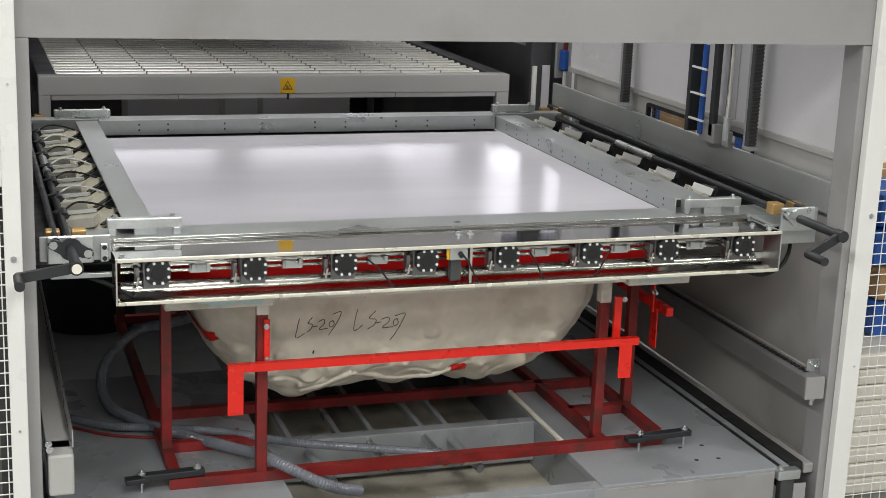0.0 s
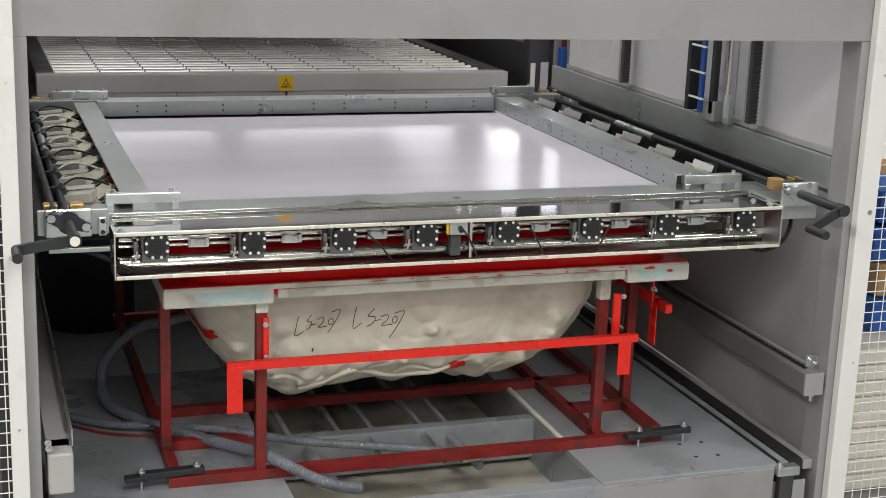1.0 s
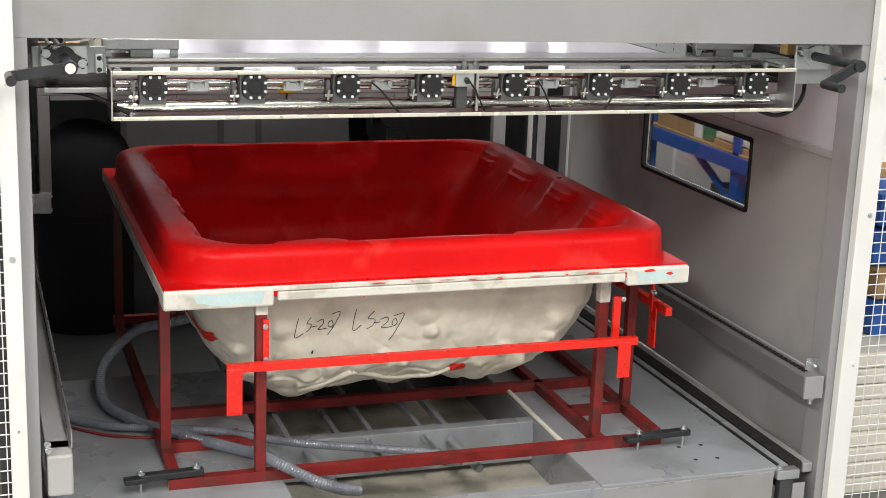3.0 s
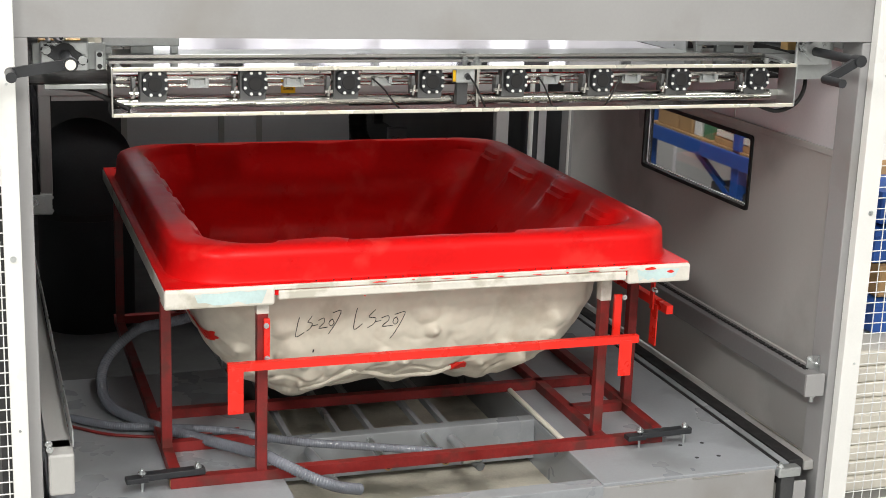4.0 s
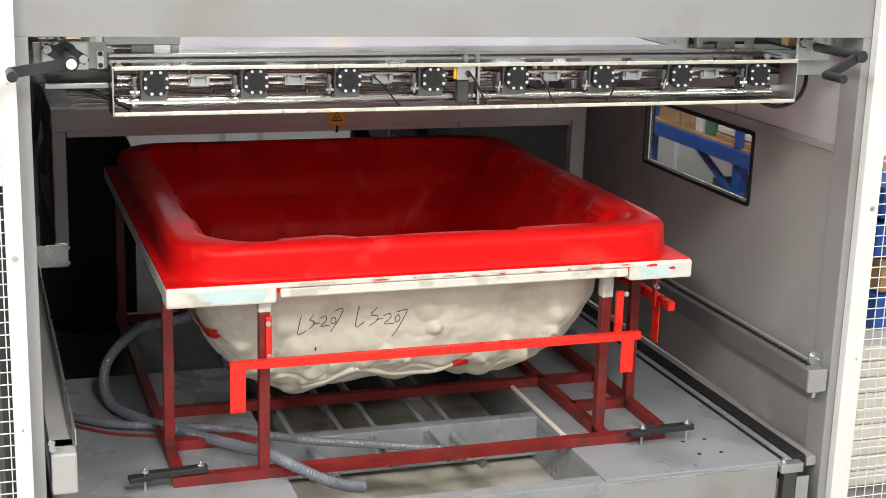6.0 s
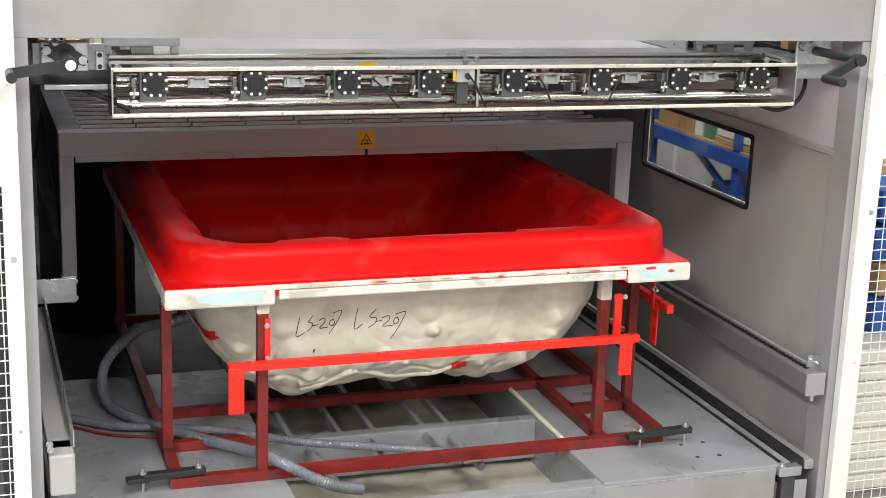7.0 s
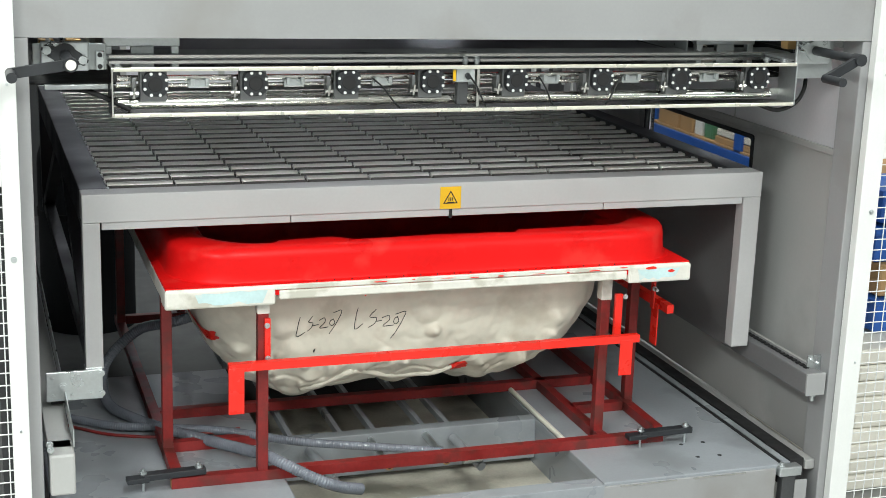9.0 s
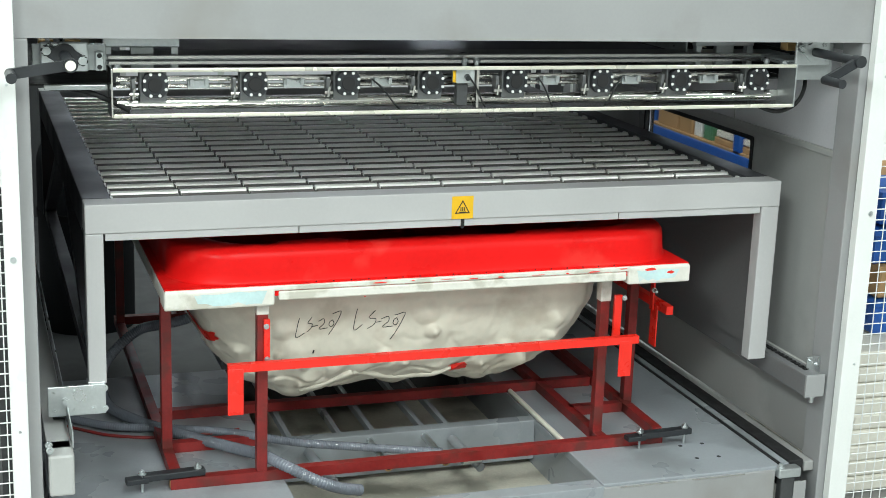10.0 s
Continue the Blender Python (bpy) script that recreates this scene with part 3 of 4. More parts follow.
# handwriting on the bowl: LS-207 twice, small and large
STROKES = {"L": [(0.30, 1.0), (0.12, 0.6), (0.02, 0.0), (0.95, 0.22)], "S": [(0.85, 1.0), (0.15, 0.62), (0.95, 0.52), (0.75, 0.22), (0.05, 0.0)],
           "-": [(0.0, 0.2), (1.0, 0.8)], "2": [(0.0, 0.8), (0.55, 1.0), (0.60, 0.55), (0.1, 0.05), (1.0, 0.1)],
           "0": [(0.75, 1.0), (0.2, 0.75), (0.05, 0.25), (0.5, 0.0), (0.95, 0.4), (0.7, 0.95)], "7": [(0.25, 0.92), (1.0, 1.0), (0.62, 0.5), (0.0, 0.0)]}


def write(letters):
    for ch, x, z, w, h in letters:
        dense = smooth_path([(x + u * w, 0, z + v * h) for u, v in STROKES[ch]], 4)
        part("handwriting", tube([on_bowl(q.x, q.z, 0.0014) for q in dense], 0.0015, 5, 1), M_INK, mould, "black marker stroke of the code LS-207")


write((("L", -0.512, 0.953, 0.034, 0.082), ("S", -0.472, 0.975, 0.022, 0.062), ("-", -0.452, 0.994, 0.024, 0.006), ("2", -0.427, 0.981, 0.038, 0.044), ("0", -0.385, 0.990, 0.022, 0.028), ("7", -0.383, 0.955, 0.044, 0.096)))
write((("L", -0.284, 0.968, 0.036, 0.088), ("S", -0.232, 0.970, 0.036, 0.075), ("-", -0.198, 0.993, 0.022, 0.006), ("2", -0.176, 0.971, 0.048, 0.046), ("0", -0.130, 0.980, 0.022, 0.030), ("7", -0.138, 0.921, 0.056, 0.108)))
part("handwriting", tube([on_bowl(-0.440, 0.897, 0.001), on_bowl(-0.442, 0.885, 0.001)], 0.003, 5, 1), M_INK, mould)


def patch(cx, cz, rx, rz, seed):
    bm = bmesh.new()
    rng = random.Random(seed)
    edge = [rng.uniform(0.7, 1.15) for _ in range(24)]
    rows = [[bm.verts.new(on_bowl(cx + rx * r * edge[k] * math.cos(math.pi * k / 12), cz + rz * r * edge[k] * math.sin(math.pi * k / 12), 0.0025)) for k in range(24)] for r in (0.1, 0.4, 0.7, 1.0)]
    for a, b in zip(rows, rows[1:]):
        for k in range(24):
            bm.faces.new((a[k], a[(k + 1) % 24], b[(k + 1) % 24], b[k]))
    bm.faces.new(rows[0])
    return bm


# rolled lower seam of the laminate
for run in (((-0.47, 0.695), (-0.40, 0.715), (-0.33, 0.748), (-0.27, 0.776)), ((-0.27, 0.776), (-0.20, 0.752), (-0.10, 0.728), (0.0, 0.722), (0.08, 0.728), (0.15, 0.752))):
    part("laminate_seam", tube([on_bowl(x, z, -0.004) for x, z in run], 0.015, 8, 6), M_PLASTER, mould, "rolled cream seam of the laminate", "all")

part("red_patch", patch(-0.812, 0.925, 0.026, 0.036, 2), M_BARRED, mould, "blotch of red paint")
part("red_patch", patch(0.180, 0.750, 0.048, 0.027, 3), M_BARRED, mould, "blotch of red paint")

# stand
T = 0.04


def upright(x, y, z0=DECK, z1=PZ0, name="leg", parent=mould, mat=M_RUST):
    return part(name, B(x, x + T, y, y + T, z0, z1, 0.003), mat, parent)


for x, y in ((-1.0, 0.635), (-0.69, 0.335), (0.715, 0.415), (1.0, 0.73), (-1.0, 2.30), (-0.69, 2.42), (0.70, 2.42), (0.985, 2.10)):
    upright(x, y)
part("leg_top", B(0.712, 0.758, 0.412, 0.458, 1.045, 1.165, 0.003), M_EDGE, mould, "plaster-smeared top of the leg")
part("leg_top", B(-0.693, -0.647, 0.332, 0.378, 1.10, 1.165, 0.003), M_EDGE, mould, "plaster-smeared top of the leg")


def base_bar(a, b):
    bm = bar(bmesh.new(), a, b, T, T)
    return part("base_bar", bm, M_RUST, mould)


zb = DECK + T / 2 + 0.001
base_bar((-1.01, 0.35, zb), (0.99, 0.35, zb))
base_bar((-0.98, 0.371, zb), (-0.98, 2.44, zb))
base_bar((1.0, 0.40, zb), (1.02, 2.44, zb))
base_bar((0.735, 0.371, zb), (0.735, 2.44, zb))
base_bar((-0.96, 1.06, zb), (0.98, 1.06, zb))
base_bar((-0.96, 0.70, zb), (-0.60, 0.70, zb))
base_bar((0.74, 0.72, zb), (0.98, 0.72, zb))
base_bar((-0.96, 2.42, zb), (0.98, 2.42, zb))
part("bar_mouth", B(-1.0115, -1.010, 0.335, 0.365, zb - 0.014, zb + 0.014, 0), M_BRASS, mould, "open rusty tube end")
part("bar_mouth", B(0.9905, 0.992, 0.335, 0.365, zb - 0.014, zb + 0.014, 0), M_BRASS, mould, "open rusty tube end")
# bright red front bar and hangers
part("front_bar", bar(bmesh.new(), (-0.808, 0.285, 0.921), (0.822, 0.285, 0.923), 0.028, 0.030), M_BARRED, mould, "bright red cross bar")
part("bar_flap", B(-0.810, -0.752, 0.268, 0.274, 0.745, 0.921, 0.002), M_BARRED, mould, "bright red end flap")
part("bar_flap", B(0.738, 0.793, 0.268, 0.274, 0.775, 0.921, 0.002), M_BARRED, mould, "bright red end flap")
part("hanger", B(-0.668, -0.646, 0.318, 0.334, 0.905, 1.085, 0.002), M_BARRED, mould, "bright red hanger strip")
part("hanger", bar(bmesh.new(), (0.762, 0.36, 0.905), (0.762, 0.36, 1.085), 0.03, 0.016, (0, 1, 0)), M_BARRED, mould, "bright red hanger strip")
for at in ((-0.657, 0.318, 0.935), (-0.66, 0.318, 1.06), (0.785, 0.35, 1.075)):
    bolt(mould, at, (0, -1, 0), 0.007, 0.012)
# side bar seen past the right legs
part("side_bar", bar(bmesh.new(), (1.078, 0.515, 0.955), (1.078, 2.0, 0.955), 0.03, 0.036), M_BARRED, mould, "bright red cross bar")
part("bar_flap", B(1.056, 1.062, 0.585, 0.645, 0.775, 0.955, 0.002), M_BARRED, mould, "bright red end flap")
part("hanger", B(1.046, 1.055, 0.61, 0.64, 0.93, 1.15, 0.002), M_BARRED, mould, "bright red hanger strip")
bolt(mould, (1.046, 0.61, 1.02), (0, -1, 0), 0.007, 0.03)


def toggle(at, turn):
    e = thing("hold_down_clamp", "black steel hold-down clamp bar with bolts", "clamp", "hold-down clamps of the mould", at=at)
    e.rotation_euler = (0, 0, radians(turn))
    part("clamp_bar", B(-0.10, 0.13, -0.02, 0.02, 0.045, 0.07, 0.003), M_BLACK, e)
    part("clamp_pad", B(-0.16, -0.08, -0.022, 0.022, 0.04, 0.06, 0.003), M_BLACK, e)
    for q in (-0.10, 0.105):
        part("stud", rod(bmesh.new(), (q, 0, 0.0), (q, 0, 0.09), 0.005, 8), M_ZINC, e)
        bolt(e, (q, 0, 0.07), (0, 0, 1), 0.010, 0.014)
    return e


toggle((-1.012, 0.345, DECK), 4)
toggle((0.968, 0.30, DECK), 2)

# ---- hoses, pipes ----
hose1 = thing("suction_hose", "clear ribbed suction hose lying on the deck", "hose", "suction hoses")
part("hose_body", tube([(-0.70, 1.20, 0.86), (-0.878, 1.261, 0.80), (-0.998, 1.35, 0.75), (-1.12, 1.34, 0.65), (-1.165, 1.30, 0.56), (-1.15, 1.176, 0.485), (-1.056, 0.988, 0.48),
                        (-0.921, 0.81, 0.482), (-0.754, 0.606, 0.49), (-0.655, 0.40, 0.525), (-0.602, 0.30, 0.525), (-0.483, 0.232, 0.475), (-0.391, 0.247, 0.43), (-0.303, 0.287, 0.395)],
                       0.0215, 12, 10, ribs=0.0016, pitch=0.0105), M_HOSE, hose1, "", "all")
hose2 = thing("suction_hose", "clear ribbed suction hose crossing the deck", "hose", "suction hoses")
part("hose_body", tube([(-1.36, 1.13, 0.472), (-1.30, 1.078, 0.472), (-1.149, 0.96, 0.472), (-0.956, 0.888, 0.475), (-0.728, 0.753, 0.49), (-0.489, 0.586, 0.49), (-0.229, 0.522, 0.47), (0.092, 0.493, 0.43)],
                       0.0165, 12, 10, ribs=0.0010, pitch=0.0095), M_HOSE, hose2, "", "all")
redhose = thing("air_line", "thin red air line on the deck", "hose")
part("hose_body", tube([(-1.36, 1.08, 0.456), (-1.278, 1.0, 0.456), (-1.154, 0.90, 0.456), (-0.937, 0.83, 0.456), (-0.68, 0.745, 0.50)], 0.007, 6, 6), M_RUST, redhose, "", "all")
valve = thing("vacuum_manifold", "steel vacuum pipes with open ends in the pit", "pipe")
for x, y in ((-0.152, 0.42), (0.085, 0.42)):
    bm = rod(bmesh.new(), (x, y, 0.42), (x, 0.70, 0.42), 0.014, 14)
    part("pipe", bm, M_ZINC, valve, "", True)
    part("pipe_mouth", rod(bmesh.new(), (x, y - 0.004, 0.42), (x, y + 0.008, 0.42), 0.018, 14), M_BRASS, valve)
    part("pipe_bore", rod(bmesh.new(), (x, y - 0.006, 0.42), (x, y - 0.003, 0.42), 0.011, 14), M_RUBBER, valve)
for x in (-0.36, 0.25):
    part("pipe", rod(bmesh.new(), (x, 0.46, 0.36), (x - 0.05, 0.69, 0.40), 0.019, 14), M_DECK, valve, "grey painted pipe stub", True)
part("tap", rod(bmesh.new(), (0.16, 0.44, 0.41), (0.24, 0.45, 0.41), 0.020, 12), M_ZINC, valve)
part("tap_lever", bar(bmesh.new(), (0.17, 0.44, 0.43), (0.29, 0.43, 0.425), 0.02, 0.012), M_ZINC, valve)

# ---- clamp frame that lifts the sheet (built at its lowest place) ----
clamp = thing("clamp_frame", "galvanised steel sheet-clamping frame with blower channel and cranks", "machine frame")
ZT = 1.469
ledge = part("front_ledge", B(-1.36, 1.42, 0.328, 0.495, 1.3945, 1.408, 0.002), M_GALV, clamp, "flat grey front ledge")
part("ledge_edge", B(-1.20, 1.29, 0.324, 0.328, 1.398, 1.409, 0.001), M_STEEL, ledge, "bright ledge edge")
part("ledge_tab", B(-1.40, -1.215, 0.20, 0.328, 1.3945, 1.404, 0.002), M_GALV, ledge)
part("ledge_tab", B(1.305, 1.45, 0.16, 0.328, 1.3945, 1.404, 0.002), M_GALV, ledge)
part("rear_beam", B(-1.40, 1.40, 2.52, 2.60, 1.40, ZT, 0.003), M_GALV, clamp)


def side_plate(x0, x1):
    p = part("side_member", B(x0, x1, 0.40, 2.47, 1.460, ZT - 0.002, 0.002), M_GALV, clamp)
    xi = x1 - 0.006 if x0 < 0 else x0
    part("side_web", B(xi, xi + 0.006, 0.40, 2.47, 1.40, 1.462, 0), M_GALV, clamp)
    s = 1 if x0 < 0 else -1
    face = xi + 0.006 if x0 < 0 else xi
    for k in range(13):
        for z in (1.42, 1.445):
            y = 0.5 + k * 0.15
            part("web_hole", rod(bmesh.new(), (face - 0.0005 * s, y, z), (face + 0.0008 * s, y, z), 0.0045, 8), M_RUBBER, p)
    return p


side_plate(-1.162, -1.058)
side_plate(1.0, 1.14)
rear_web = part("rear_web", B(-1.05, 0.995, 2.46, 2.466, 1.398, ZT, 0.001), M_GALV, clamp)
part("rear_top", B(-1.05, 0.995, 2.467, 2.52, 1.462, ZT, 0.001), M_GALV, clamp)
for x in (-0.86, -0.72, -0.44, -0.25, 0.02, 0.18, 0.45, 0.62, 0.88):
    for z in (1.42, 1.447):
        part("web_hole", rod(bmesh.new(), (x, 2.4592, z), (x, 2.4605, z), 0.005, 8), M_RUBBER, rear_web)
part("sheet_gasket", B(-1.045, 0.985, 2.38, 2.456, 1.375, 1.398, 0.002), M_RUBBER, clamp)


def end_clamp(x, y, w, z, base):
    e = part("end_clamp", B(x, x + w, y, y + 0.035, z, z + 0.036, 0.003), M_ZINC, clamp)
    for q in (0.004, w - 0.029):
        part("clamp_foot", B(x + q, x + q + 0.025, y + 0.002, y + 0.033, base, z, 0.002), M_ZINC, e)
    part("clamp_block", B(x + w * 0.36, x + w * 0.66, y + 0.004, y + 0.03, base, z, 0.002), M_GALV, e)
    for q in (0.03, w - 0.03):
        bolt(e, (x + q, y + 0.018, z + 0.036), (0, 0, 1), 0.008, 0.012)
    return e


end_clamp(-1.215, 0.36, 0.258, 1.434, 1.408), end_clamp(1.022, 0.36, 0.254, 1.434, 1.408)
end_clamp(-1.257, 2.53, 0.268, 1.476, ZT), end_clamp(1.007, 2.53, 0.244, 1.476, ZT)
for x in (0.038, 0.083):
    bolt(clamp, (x, 0.24, 1.394), (0, 0, 1), 0.009, 0.014)
bolt(clamp, (-1.19, 0.13, 1.394), (0, 0, 1), 0.009, 0.010)
bolt(clamp, (1.24, 0.20, 1.394), (0, 0, 1), 0.009, 0.010), bolt(clamp, (1.28, 0.14, 1.394), (0, 0, 1), 0.009, 0.010)

# blower channel
CX0, CX1 = -1.21, 1.302
chan = part("blower_channel", B(CX0, CX1, 0.092, 0.21, 1.238, 1.244, 0), M_STEEL, clamp, "polished steel channel")
part("channel_top", B(CX0, CX1, 0.092, 0.332, 1.388, 1.394, 0), M_MIRROR, chan, "mirror-polished top plate")
part("channel_back", B(CX0, CX1, 0.20, 0.21, 1.262, 1.285, 0), M_STEEL, chan)
part("channel_lip", B(CX0, CX1, 0.086, 0.092, 1.384, 1.397, 0.002), M_LIP, chan)
part("channel_lip", B(CX0, CX1, 0.086, 0.092, 1.235, 1.248, 0.002), M_LIP, chan)
part("channel_end", B(CX0 - 0.006, CX0, 0.088, 0.21, 1.236, 1.396, 0.001), M_STEEL, chan)
part("channel_end", B(CX1, CX1 + 0.006, 0.088, 0.21, 1.236, 1.396, 0.001), M_ZINC, chan)
part("air_pipe", rod(bmesh.new(), (CX0 + 0.02, 0.17, 1.272), (CX1 - 0.06, 0.17, 1.272), 0.017, 16), M_STEEL, chan, "polished air pipe", True)
part("air_pipe", rod(bmesh.new(), (CX0 + 0.02, 0.185, 1.35), (CX1 - 0.12, 0.185, 1.35), 0.010, 12), M_STEEL, chan, "thin steel tube", True)
part("air_pipe", rod(bmesh.new(), (CX0 + 0.02, 0.19, 1.325), (CX1 - 0.12, 0.19, 1.325), 0.007, 12), M_STEEL, chan, "thin steel tube", True)
part("channel_post", B(0.035, 0.045, 0.10, 0.14, 1.25, 1.388, 0.001), M_STEEL, chan)
box_c = part("junction_box", B(-0.04, 0.03, 0.105, 0.15, 1.335, 1.388, 0.004), M_ZINC, chan, "small grey junction box")
part("warning_label", B(-0.052, -0.042, 0.1035, 0.105, 1.34, 1.38, 0), M_YELLOW, chan)
part("cable_gland", rod(bmesh.new(), (0.0, 0.105, 1.36), (0.0, 0.09, 1.355), 0.010, 10), M_BLACK, chan)
part("hanging_bracket", B(-0.03, 0.01, 0.12, 0.15, 1.255, 1.335, 0.003), M_DARK, chan)

FANS = (-1.074, -0.745, -0.425, -0.125, 0.185, 0.517, 0.83, 1.155)


def fan_unit(x):
    z = 1.340
    ring = []
    for r, y in ((0.0395, 0.100), (0.0415, 0.104), (0.0415, 0.122)):
        ring.append([(x + r * max(-1, min(1, 1.12 * math.cos(a))), y, z + r * max(-1, min(1, 1.12 * math.sin(a)))) for a in (2 * math.pi * k / 40 for k in range(40))])
    f = part("fan", loft(ring, cap0=True, cap1=True), M_BLACK, clamp, "black square cooling fan")
    bm = bmesh.new()
    rod(bm, (x, 0.0975, z), (x, 0.0995, z), 0.022, 24, 0.024)
    part("fan_hub", bm, M_RUBBER, f)
    part("fan_ring", loft([[(x + r * math.cos(a), y, z + r * math.sin(a)) for a in (2 * math.pi * k / 32 for k in range(32))] for r, y in ((0.030, 0.0997), (0.030, 0.0975), (0.032, 0.0975), (0.032, 0.0997))]), M_BLACK, f)
    for k in range(8):
        a = radians(22.5 + 45 * k)
        q = (x + 0.0375 * math.cos(a), 0.099, z + 0.0375 * math.sin(a))
        part("fan_screw", rod(bmesh.new(), (q[0], 0.100, q[2]), (q[0], 0.096, q[2]), 0.0052, 10), M_WHITE, f, "white screw cap")
    part("fan_bracket", B(x - 0.048, x + 0.04, 0.123, 0.165, z - 0.06, z + 0.04, 0.003), M_GUN, f)
    part("fan_clip", B(x - 0.075, x - 0.062, 0.11, 0.15, z - 0.045, z + 0.02, 0.002), M_GUN, f)
    part("clip_knob", rod(bmesh.new(), (x - 0.082, 0.105, z - 0.03), (x - 0.055, 0.105, z - 0.03), 0.007, 8), M_STEEL, f)
    part("clip_knob", rod(bmesh.new(), (x - 0.072, 0.10, z - 0.045), (x - 0.066, 0.10, z - 0.01), 0.005, 8), M_STEEL, f)
    return f


for x in FANS:
    fan_unit(x)
for a, b in zip(FANS, FANS[1:]):
    x = (a + b) / 2 - 0.015
    v = part("tube_clip", B(x - 0.035, x + 0.035, 0.165, 0.178, 1.318, 1.345, 0.002), M_ZINC, chan)
    for d in (-0.03, 0.02):
        part("clip_nut", B(x + d, x + d + 0.014, 0.150, 0.165, 1.328, 1.352, 0.002), M_ZINC, v)


def cable(parent, pts, r=0.004, name="cable", mat=None):
    return part(name, tube(pts, r, 7, 6), mat or M_RUBBER, parent, "", "all")


for x, d in ((-0.345, 0.10), (0.265, 0.06), (0.59, -0.06), (0.01, 0.06)):
    cable(clamp, [(x, 0.098, 1.355), (x + d * 0.4, 0.094, 1.32), (x + d * 0.8, 0.094, 1.27), (x + d, 0.10, 1.252)], 0.0032)
cable(clamp, [(1.16, 0.12, 1.24), (1.25, 0.12, 1.215), (1.34, 0.14, 1.235), (1.40, 0.18, 1.28), (1.43, 0.22, 1.34)], 0.008)
cable(clamp, [(-1.40, 0.22, 1.318), (-1.30, 0.20, 1.312), (-1.22, 0.17, 1.285), (-1.15, 0.15, 1.25)], 0.009)
cable(clamp, [(-1.15, 0.30, 1.385), (-0.9, 0.30, 1.39), (-0.6, 0.3, 1.375), (-0.3, 0.3, 1.388)], 0.004, mat=M_WHITE)

# side carriages, screws and cranks
part("carriage_plate", B(1.522, 1.542, 0.13, 2.95, 1.445, 1.572, 0.003), M_GALV, clamp)
part("carriage_plate", B(-1.50, -1.475, 0.15, 3.0, 1.445, 1.592, 0.003), M_GREY, clamp)
part("carriage_end", B(1.33, 1.49, 0.14, 0.152, 1.33, 1.47, 0.003), M_GALV, clamp)
part("carriage_end", B(-1.455, -1.225, 0.14, 0.152, 1.385, 1.47, 0.003), M_GALV, clamp)
part("lower_tie", B(-1.42, -1.22, 0.16, 0.18, 1.318, 1.334, 0.002), M_GALV, clamp)
part("link_plate", B(-1.262, -1.235, 0.10, 0.112, 1.388, 1.45, 0.004), M_ZINC, clamp)
for z in (1.40, 1.437):
    part("plate_hole", rod(bmesh.new(), (-1.249, 0.0985, z), (-1.249, 0.1005, z), 0.008, 12), M_RUBBER, clamp)


def drive(s):
    x, zc = (-1.358, 1.438) if s < 0 else (1.377, 1.442)
    part("lead_screw", rod(bmesh.new(), (x, 0.0, zc), (x, 2.75, zc), 0.014, 12), M_BLACK, clamp, "black lead screw", True)
    part("screw_sleeve", rod(bmesh.new(), (x, 1.35, zc), (x, 1.75, zc), 0.0165, 12), M_ZINC, clamp, "bright coupling sleeve", True)
    part("guide_shaft", rod(bmesh.new(), (x + 0.045 * s, 0.10, zc + 0.028), (x + 0.045 * s, 2.75, zc + 0.028), 0.012, 12), M_BLACK, clamp, "black guide shaft", True)
    for y in (0.19, 2.60):
        for d in (-0.035, 0.05):
            part("nut_block", B(x + d * s - 0.024, x + d * s + 0.024, y, y + 0.05, zc - 0.007, zc + 0.038, 0.003), M_BRASS, clamp, "bronze nut block")
    # bearing flange
    bm = bmesh.new()
    pts = []
    for cx, cz, r in ((-0.055, 0.016, 0.018), (0.055, -0.016, 0.018)):
        pts += [(cx + r * math.cos(a), cz + r * math.sin(a)) for a in (2 * math.pi * k / 12 for k in range(12))]
    pts += [(0.038 * math.cos(a), 0.038 * math.sin(a)) for a in (2 * math.pi * k / 16 for k in range(16))]
    pts.sort(key=lambda q: math.atan2(q[1], q[0]))
    fl = part("bearing_flange", loft([[(x + px, y, zc + pz) for px, pz in pts] for y in (0.086, 0.100)], cap0=True, cap1=True), M_BLACK if s < 0 else M_ZINC, clamp)
    part("flange_plate", B(x - 0.075, x + 0.075, 0.100, 0.112, zc - 0.052, zc + 0.043, 0.006), M_ZINC, clamp)
    for cx, cz in ((-0.055, 0.016), (0.055, -0.016)):
        bolt(fl, (x + cx, 0.086, zc + cz), (0, -1, 0), 0.009, 0.012)
    ye = -0.15 if s < 0 else -0.20
    ex, ez = (x - 0.175, zc - 0.026) if s < 0 else (x - 0.125, zc - 0.067)
    crank = part("crank", rod(bmesh.new(), (x, 0.10, zc), (x, ye, zc), 0.017, 14), M_BLACK, clamp, "black hand crank", True)
    part("crank_hub", rod(bmesh.new(), (x, ye + 0.03, zc), (x, ye - 0.012, zc), 0.022, 18), M_BLACK, crank, "", True)
    if s < 0:
        part("crank_cap", rod(bmesh.new(), (x, ye - 0.012, zc), (x, ye - 0.014, zc), 0.016, 18), M_CREAM, crank, "pale end cap")
    part("crank_arm", bar(bmesh.new(), (x, ye + 0.008, zc), (ex, ye + 0.008, ez), 0.018, 0.032), M_BLACK, crank)
    part("crank_grip", rod(bmesh.new(), (ex, ye + 0.02, ez), (ex, ye - 0.095, ez), 0.016, 16), M_BLACK, crank, "", True)


drive(-1), drive(1)

# pneumatic finger clamps along both sides


